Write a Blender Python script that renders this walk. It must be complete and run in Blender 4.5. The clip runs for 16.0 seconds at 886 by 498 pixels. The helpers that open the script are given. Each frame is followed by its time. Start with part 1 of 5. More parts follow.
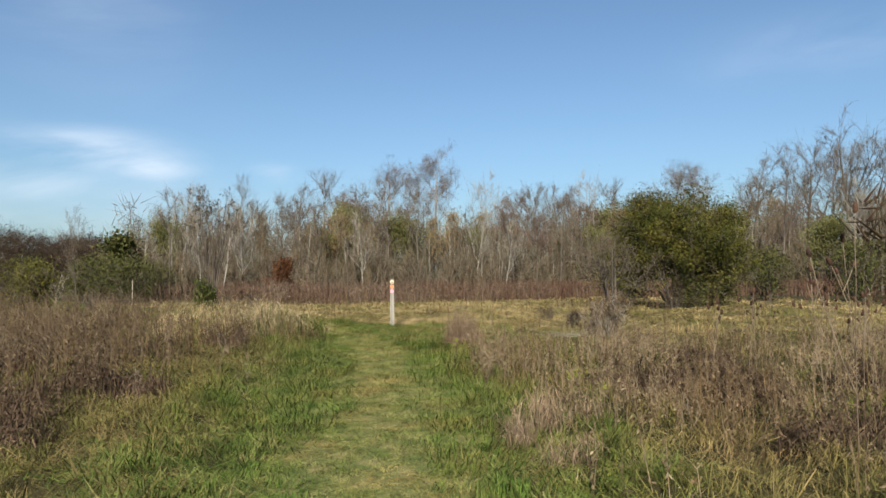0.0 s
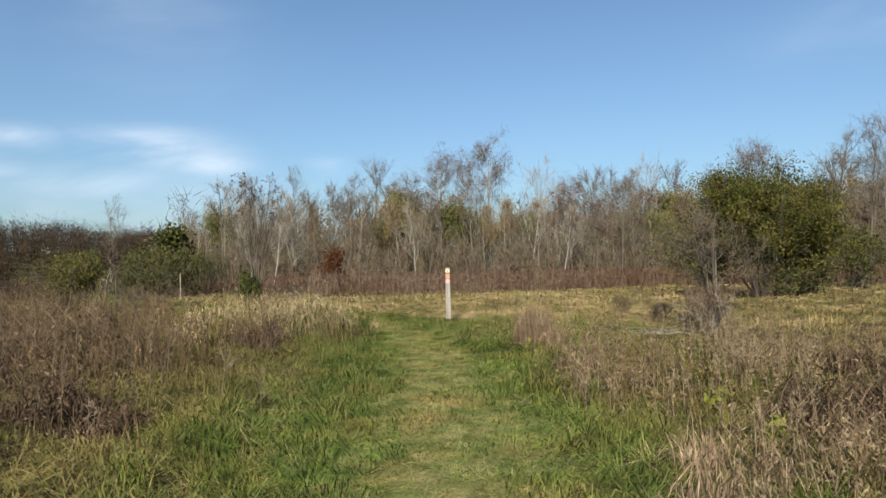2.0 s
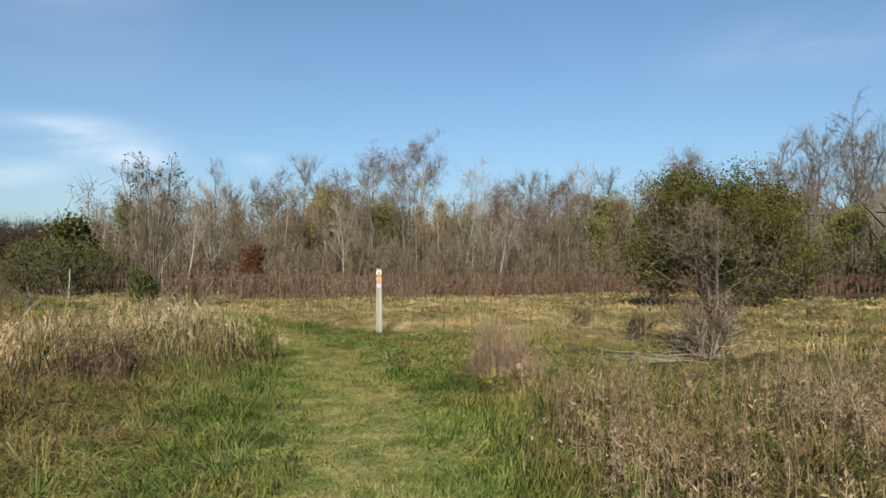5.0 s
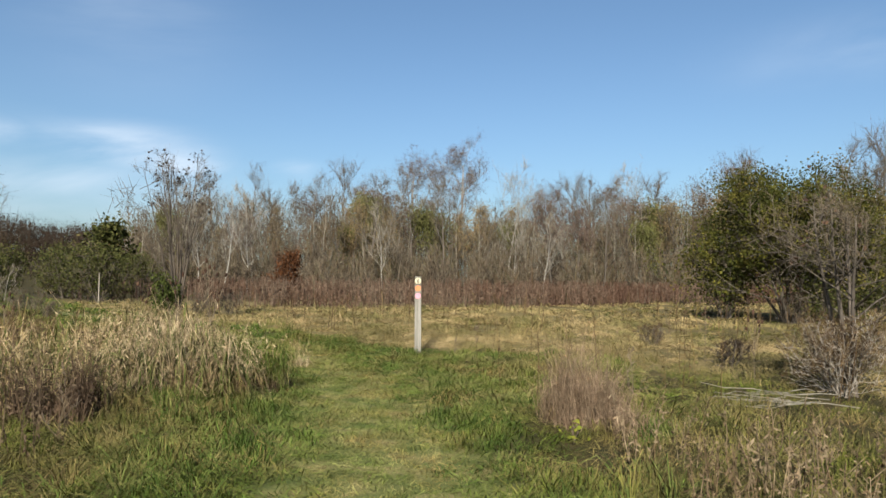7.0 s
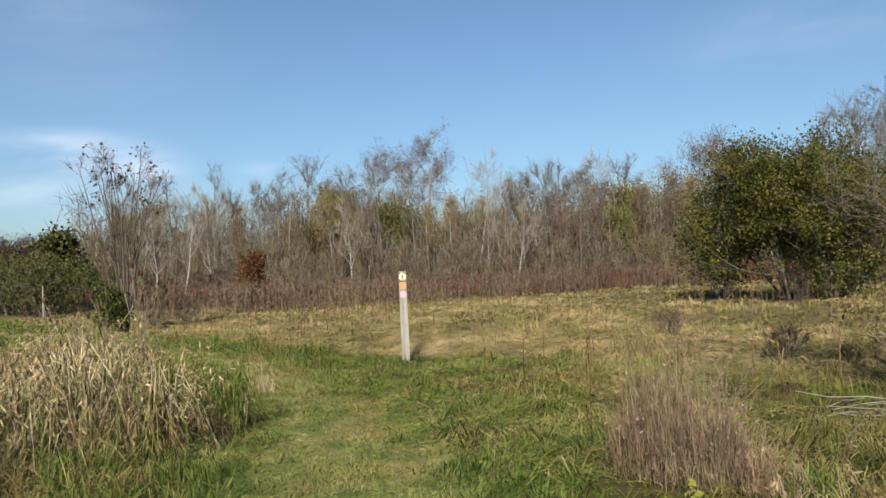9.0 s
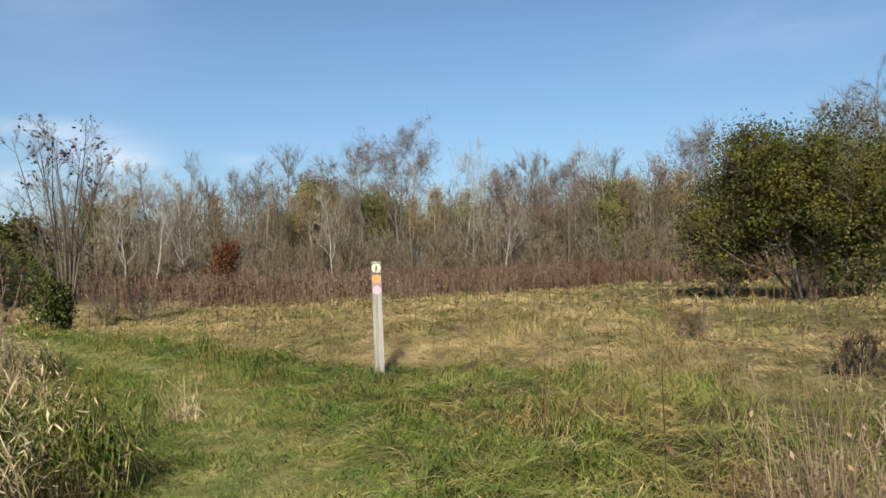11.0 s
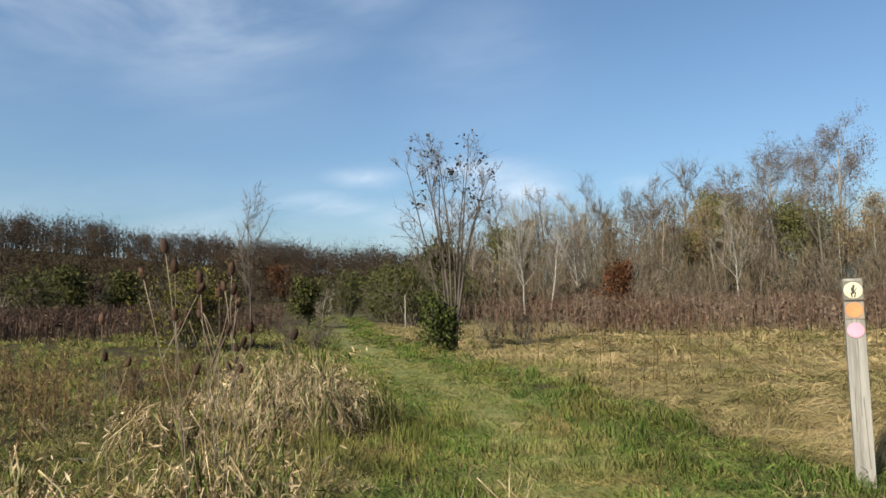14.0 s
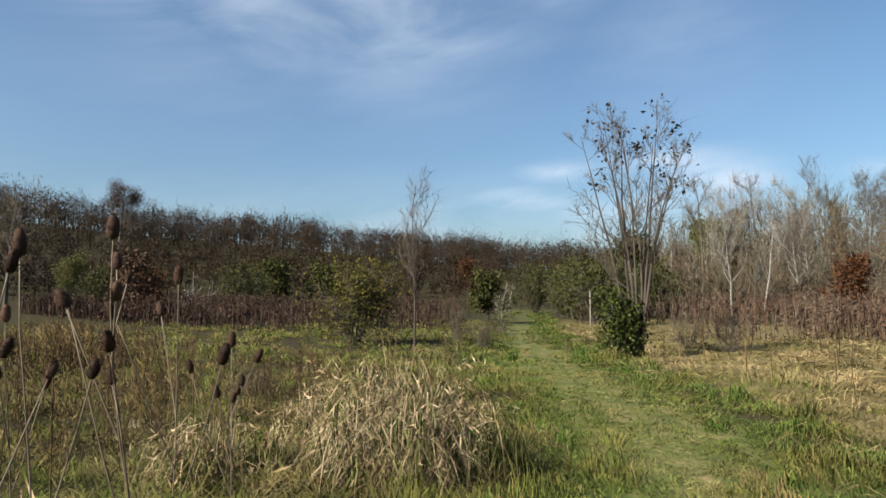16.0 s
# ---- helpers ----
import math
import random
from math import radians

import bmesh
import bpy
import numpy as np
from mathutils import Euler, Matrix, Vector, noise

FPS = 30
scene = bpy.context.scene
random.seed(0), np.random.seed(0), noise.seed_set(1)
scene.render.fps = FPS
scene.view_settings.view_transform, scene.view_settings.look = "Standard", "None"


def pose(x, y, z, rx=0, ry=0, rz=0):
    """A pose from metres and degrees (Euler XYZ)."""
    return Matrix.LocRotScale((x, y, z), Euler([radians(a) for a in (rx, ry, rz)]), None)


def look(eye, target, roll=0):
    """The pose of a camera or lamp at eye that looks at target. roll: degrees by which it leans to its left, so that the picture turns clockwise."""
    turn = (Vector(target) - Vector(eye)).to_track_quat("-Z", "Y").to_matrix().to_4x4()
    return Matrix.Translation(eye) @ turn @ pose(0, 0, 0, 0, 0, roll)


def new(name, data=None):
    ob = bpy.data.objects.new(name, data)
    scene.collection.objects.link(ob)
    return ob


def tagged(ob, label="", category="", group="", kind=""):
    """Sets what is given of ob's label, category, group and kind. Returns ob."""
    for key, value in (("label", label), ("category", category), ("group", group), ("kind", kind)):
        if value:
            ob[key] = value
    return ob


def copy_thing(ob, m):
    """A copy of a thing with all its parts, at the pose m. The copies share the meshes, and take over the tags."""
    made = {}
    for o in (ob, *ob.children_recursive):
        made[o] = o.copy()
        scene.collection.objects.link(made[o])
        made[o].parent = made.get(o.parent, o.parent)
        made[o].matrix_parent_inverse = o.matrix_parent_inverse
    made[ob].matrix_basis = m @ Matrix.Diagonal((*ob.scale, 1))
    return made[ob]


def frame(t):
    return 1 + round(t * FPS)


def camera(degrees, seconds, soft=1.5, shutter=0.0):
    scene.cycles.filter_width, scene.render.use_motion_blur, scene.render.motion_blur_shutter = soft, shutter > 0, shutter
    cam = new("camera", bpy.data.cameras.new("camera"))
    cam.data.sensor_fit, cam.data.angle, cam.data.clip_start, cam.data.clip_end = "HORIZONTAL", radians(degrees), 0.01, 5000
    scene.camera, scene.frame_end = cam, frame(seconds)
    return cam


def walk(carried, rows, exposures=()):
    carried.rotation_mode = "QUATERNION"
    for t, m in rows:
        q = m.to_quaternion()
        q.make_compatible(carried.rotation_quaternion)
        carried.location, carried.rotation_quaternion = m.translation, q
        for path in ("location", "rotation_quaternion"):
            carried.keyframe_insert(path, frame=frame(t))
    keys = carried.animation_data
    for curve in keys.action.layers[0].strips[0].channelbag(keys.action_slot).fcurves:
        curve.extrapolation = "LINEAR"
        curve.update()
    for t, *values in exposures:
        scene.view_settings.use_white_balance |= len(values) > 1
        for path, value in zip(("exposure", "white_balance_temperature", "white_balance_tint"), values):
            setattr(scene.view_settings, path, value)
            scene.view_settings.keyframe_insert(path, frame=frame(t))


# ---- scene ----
cam = camera(66.7, 16.0, soft=1.6)
METRES, EYE, TILT, LEAN, TURN = 19.2, 1.5, 3.4, 0.0, 0.0
ROWS = [
    (0.0, 0.0, 0.0, 0.0, -0.0, -0.62, 0.27),
    (0.5, 0.0008, 0.0359, -0.0034, -0.23, -0.7, 0.03),
    (1.0, -0.004, 0.0702, -0.0064, 1.85, -0.84, -0.03),
    (1.5, -0.0091, 0.1033, -0.0087, 2.7, -1.84, -0.37),
    (2.0, -0.0149, 0.1387, -0.0098, 4.43, -1.44, 1.24),
    (2.5, -0.0232, 0.1717, -0.0112, 5.24, -1.59, 2.36),
    (3.0, -0.0248, 0.2056, -0.0154, 2.76, -1.98, 1.98),
    (3.5, -0.0284, 0.2385, -0.0171, 0.01, -2.17, 1.66),
    (6.0, -0.0327, 0.3895, -0.0237, -0.79, -0.75, -1.15),
    (6.5, -0.037, 0.4211, -0.0249, 1.66, -1.04, -1.14),
    (7.0, -0.0395, 0.4533, -0.0266, 1.89, -0.68, -0.63),
    (7.5, -0.0481, 0.4837, -0.0296, 2.78, -0.44, 0.86),
    (8.0, -0.0522, 0.5123, -0.032, 1.57, -2.03, 1.51),
    (8.5, -0.0564, 0.5432, -0.0319, -0.32, -2.08, 1.03),
    (9.0, -0.0616, 0.5719, -0.0328, -0.89, -1.29, 2.21),
    (11.5, -0.059, 0.7228, -0.0443, -2.84, -2.3, 1.17),
    (12.0, -0.0579, 0.7537, -0.0458, -3.31, -2.78, 0.88),
    (12.5, -0.0651, 0.7825, -0.0473, 4.68, -2.15, 0.16),
    (13.0, -0.0734, 0.8093, -0.0476, 11.83, -2.08, 1.47),
    (13.5, -0.0825, 0.8395, -0.0482, 23.53, 0.25, 2.05),
    (14.0, -0.0948, 0.869, -0.0522, 30.56, 1.29, 2.7),
    (14.5, -0.1046, 0.8979, -0.0562, 34.56, 1.8, 3.22),
    (15.0, -0.1177, 0.9231, -0.0556, 37.29, 1.99, 2.5),
    (15.5, -0.1313, 0.947, -0.0572, 42.3, 2.53, 4.66),
    (16.0, -0.1377, 0.9769, -0.0593, 46.98, 1.58, 2.41),
]
walk(cam, [(t, pose(0, 0, EYE, TILT, LEAN, TURN) @ pose(METRES * x, METRES * y, METRES * z, 90 + pitch, roll, yaw)) for t, x, y, z, yaw, pitch, roll in ROWS])

# ---- world, sun, exposure ----
scene.view_settings.exposure = 1.32


def ramp_of(nodes, stops):
    r = nodes.new("ShaderNodeValToRGB")
    els = r.color_ramp.elements
    while len(els) < len(stops):
        els.new(0.5)
    for e, (p, c) in zip(els, stops):
        e.position, e.color = p, (*c, 1)
    return r


SUN_ELEV, SUN_FROM = radians(36), Vector((-0.16, -1.0, 0.0)).normalized()
world = bpy.data.worlds.new("world")
scene.world = world
world.use_nodes = True
wn, wl = world.node_tree.nodes, world.node_tree.links
wn.clear()
sky = wn.new("ShaderNodeTexSky")
sky.sky_type, sky.sun_disc = "NISHITA", False
sky.sun_elevation = SUN_ELEV
sky.sun_rotation = math.atan2(SUN_FROM.x, SUN_FROM.y)
sky.air_density, sky.dust_density, sky.ozone_density = 1.0, 2.2, 1.8
wtc = wn.new("ShaderNodeTexCoord")


def wmath(op, a, b=None):
    node = wn.new("ShaderNodeMath")
    node.operation = op
    for i, q in enumerate((a, b)):
        if q is None:
            continue
        if isinstance(q, (int, float)):
            node.inputs[i].default_value = q
        else:
            wl.new(q, node.inputs[i])
    return node.outputs[0]


wxyz = wn.new("ShaderNodeSeparateXYZ")
wl.new(wtc.outputs["Generated"], wxyz.inputs[0])
bearing = wmath("ARCTAN2", wmath("MULTIPLY", wxyz.outputs["X"], -1.0), wxyz.outputs["Y"])
rise_of = wmath("ARCSINE", wxyz.outputs["Z"])
wflat = wn.new("ShaderNodeCombineXYZ")
wl.new(bearing, wflat.inputs[0])
wl.new(wmath("ADD", wmath("MULTIPLY", rise_of, 3.2), wmath("MULTIPLY", bearing, 0.5)), wflat.inputs[1])


def cirrus(scale, low, high, amount, offset, distortion):
    no = wn.new("ShaderNodeTexNoise")
    no.noise_dimensions = "4D"
    no.inputs["W"].default_value = offset
    no.inputs["Scale"].default_value, no.inputs["Detail"].default_value = scale, 7.0
    no.inputs["Roughness"].default_value, no.inputs["Distortion"].default_value = 0.55, distortion
    wl.new(wflat.outputs[0], no.inputs["Vector"])
    r = ramp_of(wn, [(low, (0, 0, 0)), (high, (amount, amount, amount))])
    wl.new(no.outputs["Fac"], r.inputs["Fac"])
    return r.outputs["Color"]


def bank_of(az, elev, wide, high, strength):
    """Where cloud gathers: a soft flat oval of sky round one bearing and elevation."""
    u = wmath("DIVIDE", wmath("SUBTRACT", bearing, radians(az)), radians(wide))
    v = wmath("DIVIDE", wmath("SUBTRACT", rise_of, radians(elev)), radians(high))
    q = wmath("ADD", wmath("MULTIPLY", u, u), wmath("MULTIPLY", v, v))
    return wmath("MULTIPLY", wmath("EXPONENT", wmath("MULTIPLY", q, -1.0)), strength)


def gathered(rows):
    total = None
    for row in rows:
        one = bank_of(*row)
        total = one if total is None else wmath("MAXIMUM", total, one)
    return total


thin = wmath("MULTIPLY", gathered(((66, 25, 14, 7, 1.0), (52, 25, 11, 7, 1.0), (38, 26, 5, 3, 0.7), (27, 20, 7, 5, 0.3), (-31, 17, 8, 2, 0.35), (110, 35, 30, 15, 0.9), (-130, 40, 40, 15, 0.8), (170, 25, 30, 10, 0.9))),
             cirrus(2.6, 0.32, 0.66, 0.72, 1.7, 0.5))
streak = wmath("MULTIPLY", gathered(((28, 10, 5, 1.5, 1.0), (23.5, 9.2, 3, 1.3, 1.0), (36.5, 10.2, 3, 0.8, 0.9), (40, 8, 4, 0.9, 1.0), (32, 7.2, 8, 1.8, 0.55), (14, 9, 1.8, 0.7, 0.7), (26, 6.5, 9, 2.5, 0.45), (48, 4, 32, 4.5, 0.42))),
               cirrus(6.5, 0.30, 0.66, 0.75, 4.2, 0.3))
cloud = wmath("MAXIMUM", thin, streak)
wmix = wn.new("ShaderNodeMixRGB")
wmix.inputs[2].default_value = (6.4, 7.2, 8.2, 1)
wbg = wn.new("ShaderNodeBackground")
wbg.inputs["Strength"].default_value = 0.0545
wout = wn.new("ShaderNodeOutputWorld")
wl.new(cloud, wmix.inputs[0])
wtint = wn.new("ShaderNodeMixRGB")
wtint.blend_type, wtint.inputs[0].default_value = "MULTIPLY", 1.0
wtint.inputs[2].default_value = (0.872, 1.035, 1.115, 1)
wl.new(sky.outputs["Color"], wtint.inputs[1])
wl.new(wtint.outputs["Color"], wmix.inputs[1])
wl.new(wmix.outputs["Color"], wbg.inputs["Color"])
wl.new(wbg.outputs["Background"], wout.inputs["Surface"])

sun = new("sun", bpy.data.lights.new("sun", "SUN"))
sun.data.energy, sun.data.angle, sun.data.color = 4.9, radians(0.53), (1.0, 0.94, 0.81)
way_up = SUN_FROM * math.cos(SUN_ELEV) + Vector((0, 0, math.sin(SUN_ELEV)))
sun.matrix_world = look(tuple(way_up * 60), (0, 0, 0))

# ---- materials ----


def foliage_mat(name, colours, patch=(), patch_scale=0.5, translucent=0.1, rough=0.7, patch_low=0.45, patch_high=0.62, clump_scale=3.4, clump_share=0.6, speckle=0.46):
    """Blades and leaves: a colour for each island and clump, mixed towards patch colours by place."""
    m = bpy.data.materials.new(name)
    m.use_nodes = True
    n, l = m.node_tree.nodes, m.node_tree.links
    n.clear()
    geo = n.new("ShaderNodeNewGeometry")
    k = len(colours)
    col = ramp_of(n, [((i + 0.5) / k, c) for i, c in enumerate(colours)])
    tc = n.new("ShaderNodeTexCoord")
    kin = n.new("ShaderNodeTexNoise")
    kin.inputs["Scale"].default_value, kin.inputs["Detail"].default_value = clump_scale, 2.0
    l.new(tc.outputs["Object"], kin.inputs["Vector"])
    spread = n.new("ShaderNodeMapRange")
    spread.inputs["From Min"].default_value, spread.inputs["From Max"].default_value = 0.34, 0.66
    l.new(kin.outputs["Fac"], spread.inputs["Value"])
    tone = n.new("ShaderNodeMix")
    tone.inputs["Factor"].default_value = clump_share
    l.new(geo.outputs["Random Per Island"], tone.inputs["A"])
    l.new(spread.outputs["Result"], tone.inputs["B"])
    l.new(tone.outputs["Result"], col.inputs["Fac"])
    last = col.outputs["Color"]
    if patch:
        pr = ramp_of(n, [((i + 0.5) / len(patch), c) for i, c in enumerate(patch)])
        l.new(geo.outputs["Random Per Island"], pr.inputs["Fac"])
        no = n.new("ShaderNodeTexNoise")
        no.inputs["Scale"].default_value, no.inputs["Detail"].default_value = patch_scale, 3.0
        l.new(tc.outputs["Object"], no.inputs["Vector"])
        fac = ramp_of(n, [(patch_low, (0, 0, 0)), (patch_high, (1, 1, 1))])
        l.new(no.outputs["Fac"], fac.inputs["Fac"])
        mx = n.new("ShaderNodeMixRGB")
        l.new(fac.outputs["Color"], mx.inputs[0])
        l.new(last, mx.inputs[1])
        l.new(pr.outputs["Color"], mx.inputs[2])
        last = mx.outputs["Color"]
    fine, clump = n.new("ShaderNodeTexNoise"), n.new("ShaderNodeTexNoise")
    fine.inputs["Scale"].default_value, clump.inputs["Scale"].default_value = 14.0, 2.4
    l.new(tc.outputs["Object"], fine.inputs["Vector"])
    l.new(tc.outputs["Object"], clump.inputs["Vector"])
    val = ramp_of(n, [(0.28, (speckle, speckle, speckle)), (0.72, (1.12, 1.12, 1.12))])
    val2 = ramp_of(n, [(0.32, (0.6, 0.62, 0.6)), (0.68, (1.03, 1.01, 0.99))])
    l.new(fine.outputs["Fac"], val.inputs["Fac"])
    l.new(clump.outputs["Fac"], val2.inputs["Fac"])
    both = n.new("ShaderNodeMixRGB")
    both.blend_type, both.inputs[0].default_value = "MULTIPLY", 1.0
    l.new(last, both.inputs[1])
    l.new(val2.outputs["Color"], both.inputs[2])
    last = both.outputs["Color"]
    mul = n.new("ShaderNodeMixRGB")
    mul.blend_type, mul.inputs[0].default_value = "MULTIPLY", 1.0
    l.new(last, mul.inputs[1])
    l.new(val.outputs["Color"], mul.inputs[2])
    bs = n.new("ShaderNodeBsdfPrincipled")
    bs.inputs["Roughness"].default_value = rough
    bs.inputs["Specular IOR Level"].default_value = 0.08
    tr = n.new("ShaderNodeBsdfTranslucent")
    ms = n.new("ShaderNodeMixShader")
    ms.inputs[0].default_value = translucent
    out = n.new("ShaderNodeOutputMaterial")
    l.new(mul.outputs["Color"], bs.inputs["Base Color"])
    l.new(mul.outputs["Color"], tr.inputs["Color"])
    l.new(bs.outputs[0], ms.inputs[1])
    l.new(tr.outputs[0], ms.inputs[2])
    l.new(ms.outputs[0], out.inputs["Surface"])
    return m


def solid_mat(name, c1, c2, scale=4.0, stretch=(1, 1, 1), rough=0.8, bump=0.3, detail=6.0, low=0.35, high=0.65, spec=0.3):
    """Bark, wood and painted surfaces: two colours mixed by noise at two sizes, with fine relief."""
    m = bpy.data.materials.new(name)
    m.use_nodes = True
    n, l = m.node_tree.nodes, m.node_tree.links
    bs = n["Principled BSDF"]
    bs.inputs["Roughness"].default_value = rough
    bs.inputs["Specular IOR Level"].default_value = spec
    tc = n.new("ShaderNodeTexCoord")
    mp = n.new("ShaderNodeMapping")
    mp.inputs["Scale"].default_value = stretch
    l.new(tc.outputs["Object"], mp.inputs["Vector"])
    a = n.new("ShaderNodeTexNoise")
    a.inputs["Scale"].default_value, a.inputs["Detail"].default_value = scale, detail
    b = n.new("ShaderNodeTexNoise")
    b.inputs["Scale"].default_value = scale * 9
    l.new(mp.outputs["Vector"], a.inputs["Vector"])
    l.new(mp.outputs["Vector"], b.inputs["Vector"])
    add = n.new("ShaderNodeMath")
    add.operation = "MULTIPLY_ADD"
    add.inputs[1].default_value = 0.3
    l.new(b.outputs["Fac"], add.inputs[0])
    l.new(a.outputs["Fac"], add.inputs[2])
    r = ramp_of(n, [(low + 0.15, tuple(0.86 * q for q in c1)), (high + 0.15, tuple(0.86 * q for q in c2))])
    l.new(add.outputs[0], r.inputs["Fac"])
    l.new(r.outputs["Color"], bs.inputs["Base Color"])
    bp = n.new("ShaderNodeBump")
    bp.inputs["Strength"].default_value = bump
    bp.inputs["Distance"].default_value = 0.02
    l.new(add.outputs[0], bp.inputs["Height"])
    l.new(bp.outputs["Normal"], bs.inputs["Normal"])
    return m


GREEN = [(0.0497, 0.0707, 0.0104), (0.0846, 0.111, 0.0162), (0.1242, 0.1412, 0.0242), (0.169, 0.1648, 0.0374)]
LUSH = [(0.048, 0.084, 0.016), (0.08, 0.13, 0.024), (0.116, 0.168, 0.035), (0.185, 0.212, 0.058)]
STRAW = [(0.2173, 0.1534, 0.0581), (0.3258, 0.2397, 0.0929), (0.4147, 0.3162, 0.1315), (0.2765, 0.1821, 0.0696)]
REED = [(0.3618, 0.2663, 0.1549), (0.4945, 0.3789, 0.2325), (0.6029, 0.4736, 0.3099), (0.2653, 0.1834, 0.1072)]
DEAD = [(0.066, 0.0409, 0.0213), (0.1044, 0.0673, 0.0357), (0.1484, 0.1008, 0.0553), (0.0824, 0.0456, 0.0232)]
BELT = [(0.056, 0.029, 0.02), (0.088, 0.049, 0.033), (0.122, 0.072, 0.05), (0.16, 0.106, 0.077)]
TWIG = [(0.058, 0.044, 0.031), (0.09, 0.069, 0.049), (0.13, 0.102, 0.074), (0.185, 0.15, 0.112)]

m_path = foliage_mat("mown_grass", [(0.088, 0.118, 0.025), (0.136, 0.162, 0.04), (0.19, 0.2, 0.064), (0.28, 0.25, 0.11)], STRAW, 1.3, patch_low=0.46, patch_high=0.76)
m_verge = foliage_mat("verge_grass", LUSH, GREEN[2:] + STRAW[:1], 0.9, patch_low=0.45, patch_high=0.7)
m_tuft = foliage_mat("tuft_grass", [(0.055, 0.085, 0.018), (0.082, 0.122, 0.026), (0.12, 0.153, 0.036), (0.175, 0.185, 0.06), (0.29, 0.24, 0.11)])
m_ftuft = foliage_mat("field_tuft_grass", [(0.05, 0.062, 0.015), (0.085, 0.095, 0.024), (0.14, 0.13, 0.042), (0.22, 0.175, 0.07), (0.33, 0.25, 0.12)], DEAD[1:3] + STRAW[:1], 0.5, patch_low=0.5, patch_high=0.66, clump_scale=2.6)
m_lawn = foliage_mat("green_field_grass", [(0.07, 0.105, 0.018), (0.115, 0.15, 0.028), (0.165, 0.185, 0.045), (0.25, 0.22, 0.085), (0.36, 0.28, 0.14)], DEAD[2:3] + STRAW[:2], 0.8, patch_low=0.5, patch_high=0.66, clump_scale=2.2)
m_bent = foliage_mat("bent_olive_grass", [(0.085, 0.095, 0.024), (0.135, 0.13, 0.04), (0.2, 0.17, 0.066), (0.29, 0.225, 0.1)], DEAD[1:3] + STRAW[:2], 0.7, patch_low=0.5, patch_high=0.68, clump_scale=1.8)
m_tussock = foliage_mat("tussock_grass", [(0.055, 0.062, 0.022), (0.09, 0.09, 0.033), (0.15, 0.125, 0.055), (0.22, 0.17, 0.085)], [(0.13, 0.092, 0.048), (0.21, 0.155, 0.08)], 0.3)
m_field = foliage_mat("field_grass", GREEN, [DEAD[2], STRAW[0], (0.2, 0.165, 0.075), STRAW[1], DEAD[1]], 0.55, patch_low=0.38, patch_high=0.66)
m_gold = foliage_mat("meadow_grass", [(0.165, 0.124, 0.056), (0.225, 0.168, 0.079), (0.29, 0.216, 0.108), (0.355, 0.268, 0.143)], [(0.098, 0.1, 0.033), (0.138, 0.127, 0.046), (0.2, 0.162, 0.068)], 0.45, patch_low=0.42, patch_high=0.64, clump_scale=1.1, clump_share=0.85, speckle=0.9)
m_reed = foliage_mat("reed_straw", [(0.19, 0.14, 0.08), (0.32, 0.24, 0.14), (0.45, 0.35, 0.22), (0.6, 0.48, 0.32)], DEAD[1:3] + STRAW[:1], 1.4, patch_low=0.5, patch_high=0.7, clump_scale=5.0)
m_mixed = foliage_mat("mixed_reed", [GREEN[1], STRAW[0], REED[0], REED[1], REED[2]], DEAD[1:3] + REED[:2], 1.1, patch_low=0.5, patch_high=0.64, clump_scale=5.0)
m_sedge = foliage_mat("green_sedge", [GREEN[0], (0.04, 0.055, 0.012), GREEN[1], GREEN[2], REED[0], REED[1]], DEAD[:2], 1.5, patch_low=0.52, patch_high=0.66, clump_scale=5.0)
m_dead = foliage_mat("dead_weed", DEAD, STRAW[:2] + DEAD[1:3], 0.4, translucent=0.12, patch_low=0.48, patch_high=0.66)
m_weed_dark = foliage_mat("dark_dead_weed", [(0.06, 0.04, 0.025), (0.1, 0.068, 0.042), (0.125, 0.09, 0.06), (0.175, 0.13, 0.085)], translucent=0.06)
m_weed_grey = foliage_mat("grey_dead_weed", [(0.05, 0.034, 0.02), (0.11, 0.078, 0.048), (0.21, 0.155, 0.1), (0.29, 0.225, 0.15), (0.15, 0.094, 0.052)], DEAD[1:3], 0.5, translucent=0.08, patch_low=0.5, patch_high=0.68)
m_clump = foliage_mat("russet_stalk", [(0.16, 0.105, 0.07), (0.25, 0.175, 0.12), (0.36, 0.265, 0.185)], translucent=0.1, clump_scale=9.0)
m_crumple = foliage_mat("crumpled_leaf", [(0.15, 0.098, 0.062), (0.23, 0.16, 0.105), (0.31, 0.23, 0.16), (0.28, 0.15, 0.07)])
m_belt = foliage_mat("brown_weed", BELT, [(0.1, 0.068, 0.048), (0.15, 0.108, 0.08), (0.2, 0.15, 0.112)], 0.14, translucent=0.1, clump_scale=1.6)
# darker copy of the belt's weeds, with shade in the colour
m_maroon_shaded = foliage_mat("shaded_maroon_weed", [(0.032, 0.019, 0.015), (0.05, 0.03, 0.023), (0.075, 0.046, 0.035), (0.11, 0.075, 0.056)], translucent=0.05, clump_scale=1.2)
m_dark = foliage_mat("dark_sedge", [(0.05, 0.033, 0.022), (0.085, 0.057, 0.038), (0.13, 0.088, 0.058)], translucent=0.08)
m_wood = foliage_mat("woodland_twig", TWIG, [(0.07, 0.068, 0.032), (0.115, 0.07, 0.045), (0.155, 0.122, 0.072), (0.14, 0.122, 0.1)], 0.11, patch_low=0.4, patch_high=0.55, translucent=0.05)
